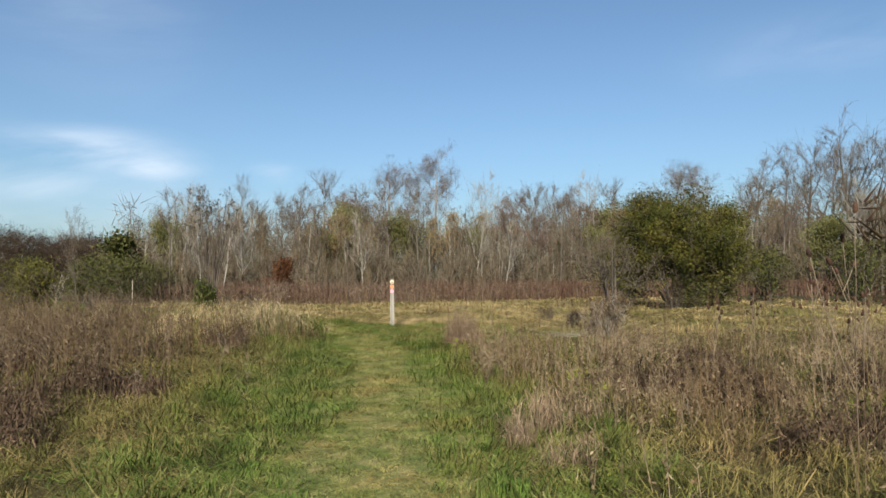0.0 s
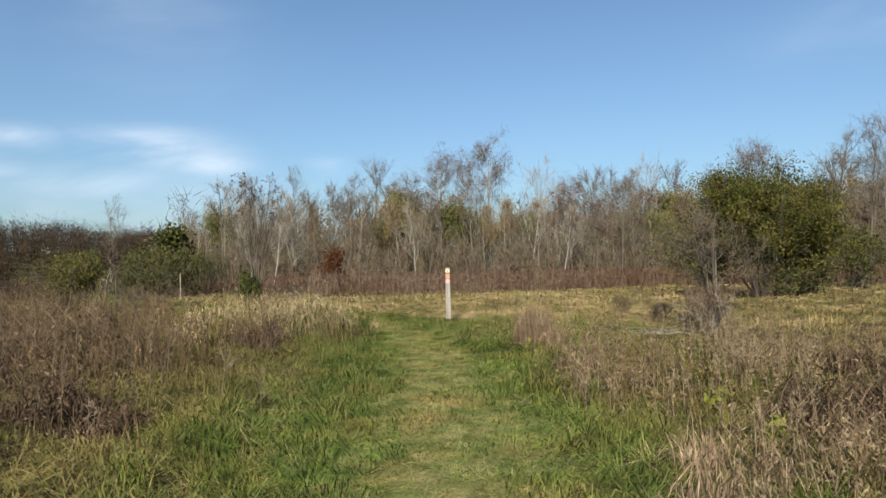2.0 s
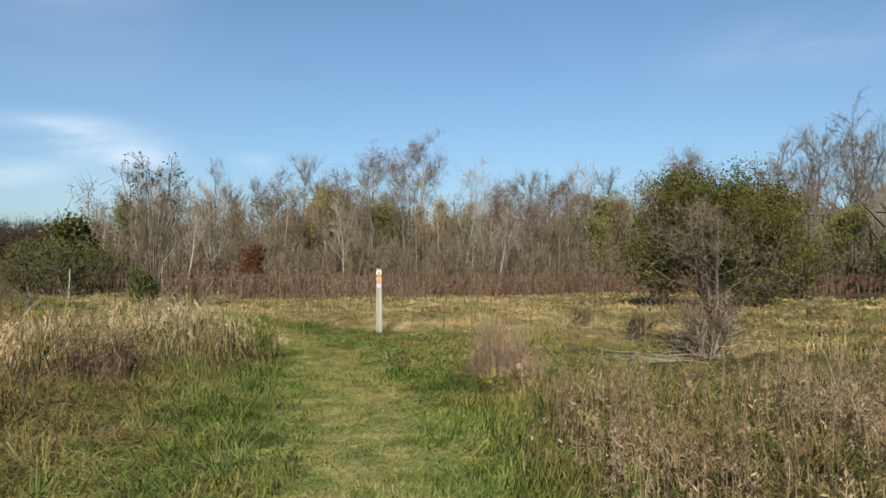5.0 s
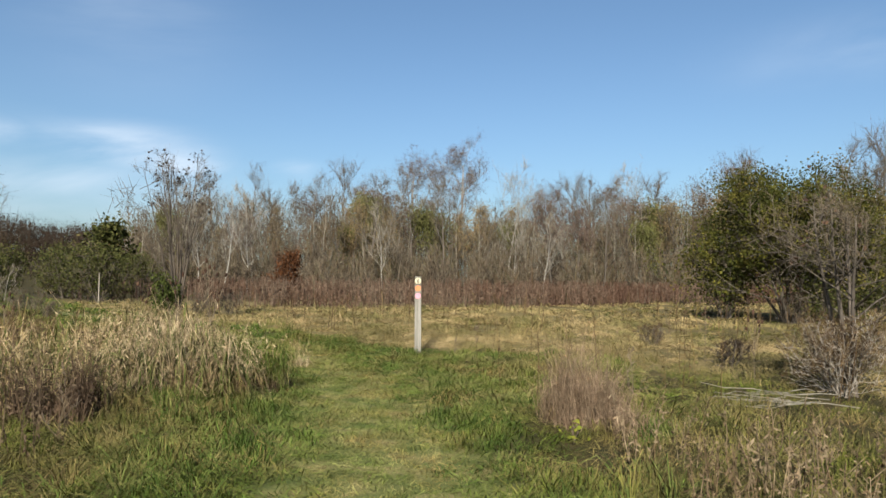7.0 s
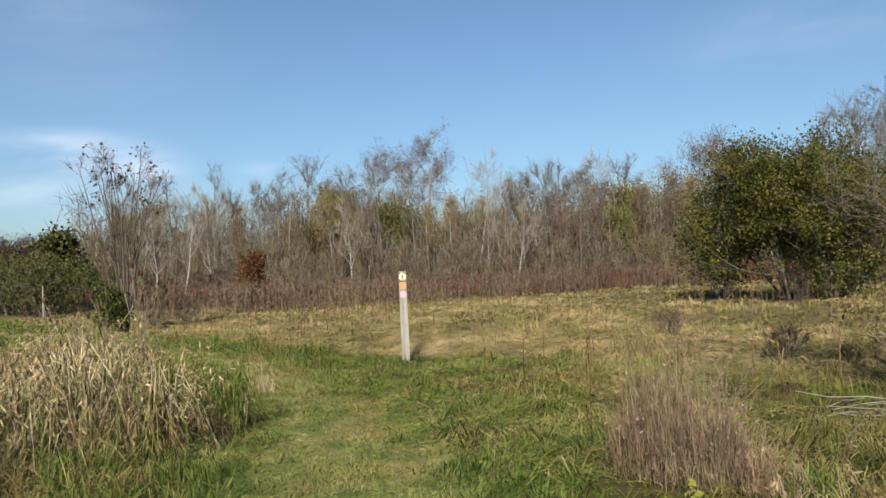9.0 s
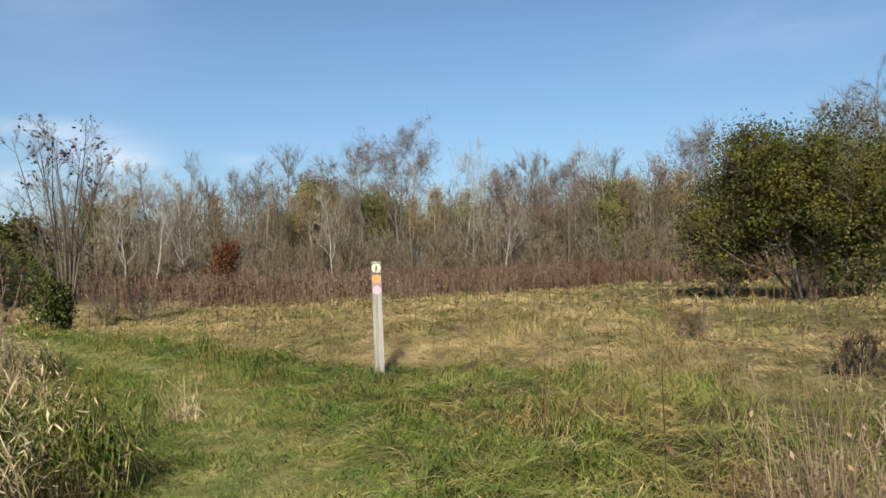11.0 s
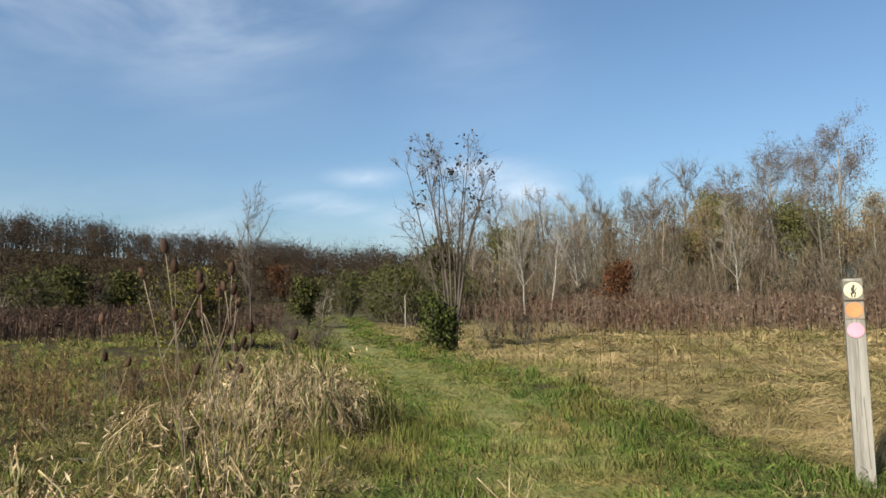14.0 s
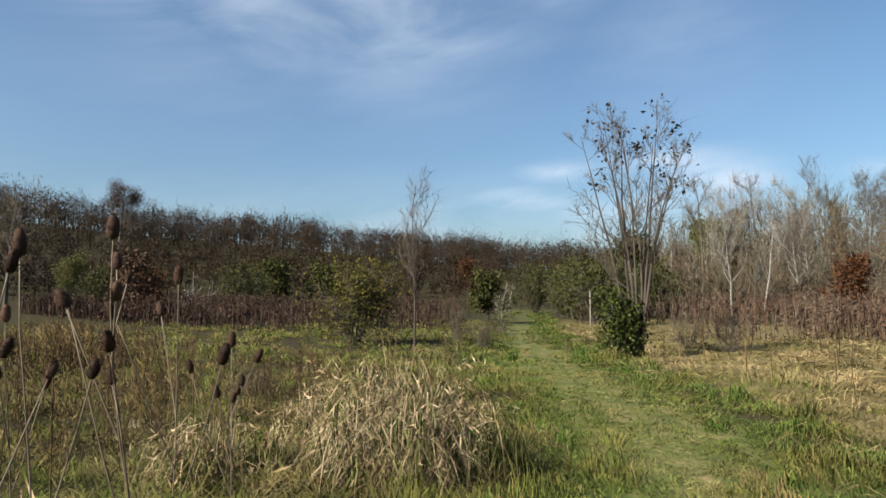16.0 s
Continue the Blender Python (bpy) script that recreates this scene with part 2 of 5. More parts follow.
# brown wood with the hillside's shade put into its low colours
m_ridge = foliage_mat("shaded_ridge_wood", [(0.018, 0.012, 0.009), (0.027, 0.018, 0.013), (0.038, 0.026, 0.018), (0.052, 0.039, 0.028)],
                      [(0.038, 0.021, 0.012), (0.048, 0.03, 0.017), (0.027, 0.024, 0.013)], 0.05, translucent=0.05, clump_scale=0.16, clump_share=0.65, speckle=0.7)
m_leaf_bush = foliage_mat("bush_leaf", [(0.024, 0.03, 0.007), (0.044, 0.051, 0.01), (0.072, 0.074, 0.014), (0.14, 0.127, 0.023)], [(0.09, 0.075, 0.02), (0.15, 0.115, 0.026)], 0.5, translucent=0.15, patch_low=0.52, patch_high=0.68, clump_scale=1.3, clump_share=0.75)
m_leaf_green = foliage_mat("green_leaf", [(0.022, 0.027, 0.009), (0.05, 0.058, 0.016), (0.085, 0.088, 0.026), (0.09, 0.07, 0.032)])
m_leaf_pale = foliage_mat("pale_leaf", [(0.09, 0.095, 0.03), (0.13, 0.13, 0.045), (0.17, 0.16, 0.06)])
m_leaf_yellow = foliage_mat("yellow_leaf", [(0.032, 0.036, 0.009), (0.062, 0.064, 0.014), (0.108, 0.098, 0.02), (0.21, 0.168, 0.03)])
m_leaf_rust = foliage_mat("rust_leaf", [(0.045, 0.021, 0.011), (0.085, 0.035, 0.015), (0.14, 0.056, 0.022)])
m_leaf_red = foliage_mat("maroon_leaf", [(0.1, 0.066, 0.058), (0.135, 0.092, 0.08), (0.17, 0.12, 0.1)])
m_leaf_tan = foliage_mat("tan_leaf", [(0.22, 0.15, 0.075), (0.28, 0.2, 0.1), (0.18, 0.14, 0.07)])
m_leaf_dry = foliage_mat("dry_leaf", [(0.05, 0.03, 0.022), (0.085, 0.05, 0.033), (0.12, 0.07, 0.045)])
m_leaf_black = foliage_mat("withered_leaf", [(0.02, 0.014, 0.012), (0.035, 0.024, 0.019), (0.055, 0.036, 0.027)], translucent=0.04)
m_leaf_bright = foliage_mat("bright_leaf", [(0.2, 0.24, 0.035), (0.27, 0.27, 0.045), (0.14, 0.18, 0.025)], translucent=0.3)
m_teasel = foliage_mat("teasel_head", [(0.03, 0.017, 0.012), (0.055, 0.03, 0.02), (0.085, 0.05, 0.034)], translucent=0.05)
m_pale_twig = foliage_mat("pale_twig", [(0.1, 0.085, 0.066), (0.17, 0.148, 0.118), (0.25, 0.225, 0.185), (0.34, 0.31, 0.265)], translucent=0.0, clump_scale=0.3)
m_ivy = foliage_mat("ivy_leaf", [(0.024, 0.03, 0.008), (0.042, 0.056, 0.013), (0.07, 0.088, 0.02), (0.11, 0.12, 0.03)], translucent=0.12)
m_bark = solid_mat("bark", (0.042, 0.034, 0.027), (0.108, 0.088, 0.07), 3.0, (1, 1, 0.25), bump=0.6)
m_bark_pale = solid_mat("pale_bark", (0.15, 0.128, 0.105), (0.3, 0.265, 0.225), 2.0, (1, 1, 0.4), bump=0.4)
m_bark_white = solid_mat("white_bark", (0.12, 0.108, 0.092), (0.29, 0.27, 0.237), 2.5, (1, 1, 1.6), bump=0.3)
m_bark_red = solid_mat("shrub_bark", (0.036, 0.028, 0.022), (0.088, 0.069, 0.053), 4.0, (1, 1, 0.4), bump=0.5)
m_stalk = solid_mat("dry_stalk", (0.09, 0.066, 0.045), (0.2, 0.152, 0.105), 6.0, (1, 1, 0.2), bump=0.2)
m_stick = solid_mat("dead_stick", (0.1, 0.09, 0.07), (0.2, 0.18, 0.143), 5.0, bump=0.3)
m_post = solid_mat("weathered_post", (0.13, 0.121, 0.104), (0.245, 0.23, 0.2), 5.0, (3.5, 3.5, 0.22), rough=0.9, bump=0.5)
m_crack = solid_mat("post_crack", (0.10, 0.09, 0.08), (0.16, 0.145, 0.13), 6.0)
m_plate = solid_mat("sign_plate", (0.09, 0.08, 0.06), (0.16, 0.145, 0.11), 8.0, rough=0.6)
m_black = solid_mat("sign_black", (0.015, 0.014, 0.013), (0.03, 0.028, 0.025), 8.0, rough=0.6)
m_cream = solid_mat("cream_disc", (0.4, 0.355, 0.24), (0.47, 0.425, 0.3), 9.0, rough=0.5, bump=0.05)
m_orange = solid_mat("orange_disc", (0.5, 0.15, 0.055), (0.56, 0.19, 0.075), 9.0, rough=0.5, bump=0.05)
m_oplate = solid_mat("brown_plate", (0.17, 0.13, 0.095), (0.24, 0.185, 0.135), 9.0, rough=0.55, bump=0.05)
m_pink = solid_mat("pink_disc", (0.52, 0.21, 0.27), (0.58, 0.26, 0.32), 9.0, rough=0.5, bump=0.05)


def ground_mat():
    m = bpy.data.materials.new("meadow_ground")
    m.use_nodes = True
    n, l = m.node_tree.nodes, m.node_tree.links
    bs = n["Principled BSDF"]
    bs.inputs["Roughness"].default_value = 0.95
    bs.inputs["Specular IOR Level"].default_value = 0.1
    tc = n.new("ShaderNodeTexCoord")
    big, mid, fine = (n.new("ShaderNodeTexNoise") for _ in range(3))
    for node, s in ((big, 0.35), (mid, 3.0), (fine, 45.0)):
        node.inputs["Scale"].default_value, node.inputs["Detail"].default_value = s, 5.0
        l.new(tc.outputs["Object"], node.inputs["Vector"])
    # brown thatch, darkened to paint the shade between tufts off the trail
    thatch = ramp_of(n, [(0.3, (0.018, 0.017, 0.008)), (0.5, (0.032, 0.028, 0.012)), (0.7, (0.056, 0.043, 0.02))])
    turf = ramp_of(n, [(0.3, (0.062, 0.082, 0.025)), (0.52, (0.108, 0.116, 0.042)), (0.72, (0.205, 0.162, 0.08))])
    l.new(mid.outputs["Fac"], thatch.inputs["Fac"])
    l.new(mid.outputs["Fac"], turf.inputs["Fac"])
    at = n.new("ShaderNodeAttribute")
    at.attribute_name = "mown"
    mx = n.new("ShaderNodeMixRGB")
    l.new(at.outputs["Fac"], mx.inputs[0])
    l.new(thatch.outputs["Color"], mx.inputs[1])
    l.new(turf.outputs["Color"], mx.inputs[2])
    tan = ramp_of(n, [(0.3, (0.085, 0.074, 0.032)), (0.5, (0.14, 0.113, 0.053)), (0.7, (0.205, 0.158, 0.078))])
    l.new(mid.outputs["Fac"], tan.inputs["Fac"])
    at2 = n.new("ShaderNodeAttribute")
    at2.attribute_name = "tan"
    mx2 = n.new("ShaderNodeMixRGB")
    l.new(at2.outputs["Fac"], mx2.inputs[0])
    l.new(mx.outputs["Color"], mx2.inputs[1])
    l.new(tan.outputs["Color"], mx2.inputs[2])
    var = ramp_of(n, [(0.3, (0.52, 0.54, 0.5)), (0.7, (1.12, 1.08, 1.03))])
    l.new(fine.outputs["Fac"], var.inputs["Fac"])
    mul = n.new("ShaderNodeMixRGB")
    mul.blend_type, mul.inputs[0].default_value = "MULTIPLY", 1.0
    l.new(mx2.outputs["Color"], mul.inputs[1])
    l.new(var.outputs["Color"], mul.inputs[2])
    l.new(mul.outputs["Color"], bs.inputs["Base Color"])
    bp = n.new("ShaderNodeBump")
    bp.inputs["Strength"].default_value, bp.inputs["Distance"].default_value = 0.5, 0.03
    l.new(fine.outputs["Fac"], bp.inputs["Height"])
    l.new(bp.outputs["Normal"], bs.inputs["Normal"])
    return m


m_ground = ground_mat()

# ---- mesh helpers ----


def mesh_of(name, verts, tris, mat, smooth=False):
    me = bpy.data.meshes.new(name)
    verts = np.asarray(verts, np.float32)
    tris = np.asarray(tris, np.int32)
    me.vertices.add(len(verts))
    me.vertices.foreach_set("co", verts.ravel())
    me.loops.add(tris.size)
    me.loops.foreach_set("vertex_index", tris.ravel())
    me.polygons.add(len(tris))
    me.polygons.foreach_set("loop_start", np.arange(0, tris.size, 3, dtype=np.int32))
    me.polygons.foreach_set("loop_total", np.full(len(tris), 3, np.int32))
    if smooth:
        me.polygons.foreach_set("use_smooth", np.ones(len(tris), bool))
    me.update(calc_edges=True)
    me.validate()
    me.materials.append(mat)
    return me


def joined(geos):
    vs, ts, k = [], [], 0
    for v, t in geos:
        if len(v):
            vs.append(v)
            ts.append(t + k)
            k += len(v)
    return np.concatenate(vs), np.concatenate(ts)


def geo_part(name, geo, mat, parent, label="", smooth=False):
    ob = new(name, mesh_of(name, geo[0], geo[1], mat, smooth))
    ob.parent = parent
    return tagged(ob, label)


def part(name, bm, mat, parent, label=""):
    me = bpy.data.meshes.new(name)
    bm.to_mesh(me)
    bm.free()
    me.materials.append(mat)
    ob = new(name, me)
    ob.parent = parent
    return tagged(ob, label)


def stuff(name, geo, mat, label, category):
    return tagged(new(name, mesh_of(name, geo[0], geo[1], mat)), label, category, kind="stuff")


def unit(a):
    return a / np.maximum(np.linalg.norm(a, axis=-1, keepdims=True), 1e-9)


def sticks(p0, p1, r0, r1, sides=3):
    """Tapered prisms from p0 to p1."""
    p0, p1 = np.asarray(p0, float).reshape(-1, 3), np.asarray(p1, float).reshape(-1, 3)
    n = len(p0)
    if n == 0:
        return np.zeros((0, 3)), np.zeros((0, 3), int)
    r0, r1 = np.broadcast_to(r0, n), np.broadcast_to(r1, n)
    d = unit(p1 - p0)
    ref = np.where(np.abs(d[:, 2:3]) > 0.9, np.array([[1.0, 0, 0]]), np.array([[0, 0, 1.0]]))
    u = unit(np.cross(d, ref))
    w = np.cross(d, u)
    a = np.arange(sides) * 2 * np.pi / sides
    ring = u[:, None] * np.cos(a)[None, :, None] + w[:, None] * np.sin(a)[None, :, None]
    v = np.concatenate([p0[:, None] + ring * r0[:, None, None], p1[:, None] + ring * r1[:, None, None]], 1)
    i = np.arange(sides)
    j = (i + 1) % sides
    t = np.concatenate([np.stack([i, j, j + sides], 1), np.stack([i, j + sides, i + sides], 1)])
    t = t[None] + (np.arange(n) * 2 * sides)[:, None, None]
    return v.reshape(-1, 3), t.reshape(-1, 3)


def spikes(p0, p1, r0):
    """Three-sided cones: twigs."""
    p0, p1 = np.asarray(p0, float).reshape(-1, 3), np.asarray(p1, float).reshape(-1, 3)
    n = len(p0)
    d = unit(p1 - p0)
    ref = np.where(np.abs(d[:, 2:3]) > 0.9, np.array([[1.0, 0, 0]]), np.array([[0, 0, 1.0]]))
    u = unit(np.cross(d, ref))
    w = np.cross(d, u)
    a = np.arange(3) * 2 * np.pi / 3
    ring = u[:, None] * np.cos(a)[None, :, None] + w[:, None] * np.sin(a)[None, :, None]
    v = np.concatenate([p0[:, None] + ring * np.broadcast_to(r0, n)[:, None, None], p1[:, None]], 1)
    t = np.array([[0, 1, 3], [1, 2, 3], [2, 0, 3]])[None] + (np.arange(n) * 4)[:, None, None]
    return v.reshape(-1, 3), t.reshape(-1, 3)


def leaves(p, size, rng, long=1.6, droop=0.0):
    """Folded diamond leaves, each at its own angle."""
    p = np.asarray(p, float).reshape(-1, 3)
    n = len(p)
    d = unit(rng.normal(size=(n, 3)) - np.array([0, 0, droop]))
    s = unit(np.cross(d, rng.normal(size=(n, 3))))
    up = np.cross(d, s)
    size = np.broadcast_to(size, n)[:, None] * rng.uniform(0.7, 1.3, (n, 1))
    v = np.stack([p, p + d * size * long * 0.5 + s * size * 0.5 + up * size * 0.15, p + d * size * long,
                  p + d * size * long * 0.5 - s * size * 0.5 + up * size * 0.15], 1)
    t = np.array([[0, 1, 2], [0, 2, 3]])[None] + (np.arange(n) * 4)[:, None, None]
    return v.reshape(-1, 3), t.reshape(-1, 3)


def blades(base, h, w, lean, ang, rng, curl=0.5):
    """Bent grass blades: two short quads and a tip folded into three triangles each."""
    n = len(base)
    dirv = np.stack([np.cos(ang), np.sin(ang), np.zeros(n)], 1)
    fa = ang + np.pi / 2 + rng.normal(0, 0.6, n)
    side = np.stack([np.cos(fa), np.sin(fa), np.zeros(n)], 1) * (w * 0.5)[:, None]
    up = np.array([0, 0, 1.0])
    mid = base + dirv * (h * lean * 0.45)[:, None] + up * (h * 0.6 * np.clip(1.05 - 0.42 * lean, 0.2, 1))[:, None]
    tip = base + dirv * (h * lean)[:, None] + up * (h * np.clip(1 - curl * lean ** 1.5, 0.12, 1))[:, None]
    v = np.stack([base - side, base + side, mid - side * 0.75, mid + side * 0.75, tip], 1)
    t = np.array([[0, 1, 3], [0, 3, 2], [2, 3, 4]])[None] + (np.arange(n) * 5)[:, None, None]
    return v.reshape(-1, 3), t.reshape(-1, 3)


def strands(base, ln, w, rise, ang, rng, fine=False):
    """Lodged grass: long strands that arch over and lie with their faces to the sky."""
    n = len(base)
    turn = rng.normal(0, 0.95 if fine else 0.35, n)
    drop = rng.uniform(0.25, 1.25, n)
    stops = (0.0, 0.2, 0.45, 0.72, 1.0) if fine else (0.0, 0.42, 1.0)
    up = np.array([0, 0, 1.0])
    p, rows, f0 = base, [], 0.0
    side = np.stack([-np.sin(ang), np.cos(ang), rng.normal(0, 0.35, n)], 1) * (w * 0.5)[:, None]
    for f in stops:
        a = ang + turn * f
        p = p + np.stack([np.cos(a), np.sin(a), np.zeros(n)], 1) * (ln * (f - f0))[:, None]
        z = np.where(f < 0.42, 1 - (1 - f / 0.42) ** 2, 1 - drop * ((f - 0.42) / 0.58) ** 2)
        q = p + up * (rise * z)[:, None]
        rows += [q - side * (1.1 - 0.4 * f), q + side * (1.1 - 0.4 * f)] if f < 1 else [q]
        f0 = f
    v = np.stack(rows, 1)
    m = len(stops) - 2
    t = [x for i in range(m) for x in ([2 * i, 2 * i + 1, 2 * i + 3], [2 * i, 2 * i + 3, 2 * i + 2])] + [[2 * m, 2 * m + 1, 2 * m + 2]]
    t = np.array(t)[None] + (np.arange(n) * len(rows))[:, None, None]
    return v.reshape(-1, 3), t.reshape(-1, 3)


def tube(pts, radii, sides=6):
    """One connected tapered tube along a line of points, closed at its tip."""
    pts, radii = np.asarray(pts, float), np.asarray(radii, float)
    d = unit(np.gradient(pts, axis=0))
    u = unit(np.cross(d, np.array([0.31, 0.95, 0.05])))
    w = np.cross(d, u)
    a = np.arange(sides) * 2 * np.pi / sides
    ring = u[:, None] * np.cos(a)[None, :, None] + w[:, None] * np.sin(a)[None, :, None]
    v = (pts[:, None] + ring * radii[:, None, None]).reshape(-1, 3)
    i, j = np.meshgrid(np.arange(len(pts) - 1), np.arange(sides), indexing="ij")
    b0, b1 = (i * sides + j).ravel(), (i * sides + (j + 1) % sides).ravel()
    k = (len(pts) - 1) * sides
    cap = [[k, k + q, k + q + 1] for q in range(1, sides - 1)]
    return v, np.concatenate([np.stack([b0, b1, b1 + sides], 1), np.stack([b0, b1 + sides, b0 + sides], 1), np.array(cap)])


def empty(name, m, label, category, group=""):
    ob = new(name)
    ob.empty_display_size = 0.2
    ob.matrix_basis = m
    return tagged(ob, label, category, group)


# ---- the lie of the land ----
TRAIL = np.array([(-0.1, -30), (-0.25, -4), (-0.4, 3), (-0.75, 9), (-1.2, 13), (-1.85, 16.5), (-2.75, 19.8), (-4.1, 22.6), (-6.7, 25.9),
                  (-9.6, 28.3), (-17.7, 36.3), (-33.4, 54.8), (-46, 72)])
HILL_AZ = np.array([-180, -120, -60, 0, 15, 30, 41, 62, 73, 80, 130, 180.0])
HILL_H = np.array([6, 4, 2, 1.0, 2.5, 6, 8.2, 13.6, 15.5, 17.5, 16, 6.0])


def trail_dist(x, y):
    """Distance from the trail's middle, negative to the left of the walk."""
    best = np.full(np.shape(x), 1e9)
    for (ax, ay), (bx, by) in zip(TRAIL[:-1], TRAIL[1:]):
        dx, dy = bx - ax, by - ay
        k = np.clip(((x - ax) * dx + (y - ay) * dy) / (dx * dx + dy * dy), 0, 1)
        ex, ey = x - ax - k * dx, y - ay - k * dy
        d = np.hypot(ex, ey) * np.where(ex * dy - ey * dx >= 0, 1, -1)
        best = np.where(np.abs(d) < np.abs(best), d, best)
    return best


def walk_dist(x, y):
    """Distance from the line that is walked, which sets how fine the plants are."""
    py = np.clip(y, 0, 18.8)
    return np.hypot(x - np.interp(py, [0, 10, 18.8], [0, -1.1, -2.6]), y - py)


def mounds(x, y):
    """Low uneven heaps of old thatch off the trail, near the walk."""
    k = np.sin(4.1 * x + 1.9 * np.sin(2.3 * y + 0.5 * x)) * np.sin(3.7 * y + 1.6 * np.sin(2.7 * x + 0.8)) + 0.6 * np.sin(7.3 * x - 2.1 * y + 1.3 * np.sin(3.1 * y)) * np.sin(6.1 * y + 1.7 * x)
    return 0.075 * k * np.clip((np.abs(trail_dist(x, y)) - 1.1) / 1.2, 0, 1) * np.clip((15 - walk_dist(x, y)) / 7, 0, 1) * np.clip(np.hypot(x + 1.74, y - 23.08) / 0.9 - 0.5, 0, 1)


def height(x, y):
    x, y = np.asarray(x, float), np.asarray(y, float)
    r = np.hypot(x + 2.6, y - 18.8)
    az = np.degrees(np.arctan2(-(x + 2.6), y - 18.8))
    k = np.clip((r - 62) / 115, 0, 1)
    hill = np.interp(az, HILL_AZ, HILL_H) * k * k * (3 - 2 * k)
    bump = 0.05 * np.sin(x * 0.55 + 1.3) * np.sin(y * 0.47 + 0.4) + 0.025 * np.sin(x * 1.7 + y * 0.9) + 0.02 * np.sin(y * 2.1 - x * 1.1)
    soft = np.clip((np.abs(trail_dist(x, y)) - 0.4) / 1.6, 0.25, 1)
    return hill + bump * soft - 0.02 * (1 - soft) + mounds(x, y)


def post_lawn(x, y):
    """The greener turf between the trail and the post."""
    return (((x + 1.4) / 2.6) ** 2 + ((y - 21.7) / 1.9) ** 2 < 1) | ((trail_dist(x, y) > 0) & (trail_dist(x, y) < 2.1) & (y > 20))


def axis(lo, hi, step, far):
    mid = np.arange(lo, hi + 1e-6, step)
    out, s = [], step
    while sum(out) < far:
        s *= 1.1
        out.append(s)
    g = np.cumsum(out)
    return np.concatenate([lo - g[::-1], mid, hi + g])


def build_ground():
    xs, ys = axis(-14, 9, 0.22, 2600), axis(1, 31, 0.22, 2600)
    gx, gy = np.meshgrid(xs, ys)
    x, y = gx.ravel(), gy.ravel()
    v = np.stack([x, y, height(x, y)], 1)
    nx, ny = len(xs), len(ys)
    i = (np.arange(ny - 1)[:, None] * nx + np.arange(nx - 1)[None]).ravel()
    t = np.concatenate([np.stack([i, i + 1, i + nx + 1], 1), np.stack([i, i + nx + 1, i + nx], 1)])
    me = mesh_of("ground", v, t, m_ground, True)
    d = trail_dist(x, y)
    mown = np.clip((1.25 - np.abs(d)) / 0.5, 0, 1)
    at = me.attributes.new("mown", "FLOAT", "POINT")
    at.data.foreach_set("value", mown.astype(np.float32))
    gold = np.clip((d - 1.3) / 0.8, 0, 1) * np.clip((y - 19) / 2, 0, 1) * np.clip((60 - y) / 8, 0, 1) * np.clip((30 - np.abs(x)) / 8, 0, 1)
    at = me.attributes.new("tan", "FLOAT", "POINT")
    at.data.foreach_set("value", (gold * np.where(post_lawn(x, y), 0.2, np.interp(x, [1, 7], [0.9, 0.45]))).astype(np.float32))
    return tagged(new("ground", me), "autumn meadow ground with brown thatch darkened as shade under grass", "ground", kind="structure")


build_ground()


def on_ground(x, y):
    x, y = np.asarray(x, float), np.asarray(y, float)
    return np.stack([x, y, height(x, y)], -1)


def in_sight(x, y):
    a = (y > 3) & (x < 0.78 * y + 1.5) & (x > -0.8 * y - 1.5)
    return a | ((x < -2) & (y > 18.8 + (x + 2.6) * 0.02))


def scatter(n, x0, x1, y0, y1, keep, rng, coarse=6.0, fall=1.35):
    """n places strewn over a rectangle, thinned with distance from the walk."""
    xs, ys, got = [], [], 0
    for _ in range(60):
        x, y = rng.uniform(x0, x1, 40000), rng.uniform(y0, y1, 40000)
        r = np.maximum(walk_dist(x, y), coarse)
        ok = (rng.random(40000) < (coarse / r) ** fall) & in_sight(x, y)
        x, y = x[ok], y[ok]
        ok = keep(x, y)
        xs.append(x[ok])
        ys.append(y[ok])
        got += int(ok.sum())
        if got >= n:
            break
    return np.concatenate(xs)[:n], np.concatenate(ys)[:n]


def tufts(x, y, per, spread, rng):
    """Each place becomes a tuft: blade bases and the way each one leans."""
    bx, by = np.repeat(x, per), np.repeat(y, per)
    ang = rng.uniform(0, 2 * np.pi, len(bx))
    r = spread * np.sqrt(rng.random(len(bx)))
    return bx + np.cos(ang) * r, by + np.sin(ang) * r, ang


def hummock(x, y):
    """How high the grass is heaped, from hollows near 0.2 to heaps near 2."""
    k = 0.5 + 0.5 * np.sin(3.3 * x + 1.7 * np.sin(1.9 * y + 0.6 * x)) * np.sin(2.9 * y + 1.4 * np.sin(2.3 * x))
    big = 0.75 + 0.25 * np.sin(0.9 * x + 1.2 * np.sin(0.7 * y))
    return (0.22 + 2.0 * k * k) * big


def swirl(x, y):
    """The way lodged grass lies, changing slowly over the meadow."""
    return 2.2 * np.sin(x * 0.42 + 0.7 * np.sin(y * 0.33)) + 1.6 * np.sin(y * 0.51 + x * 0.27 + 1.0) + 0.8 * np.sin(1.9 * x - 1.3 * y)


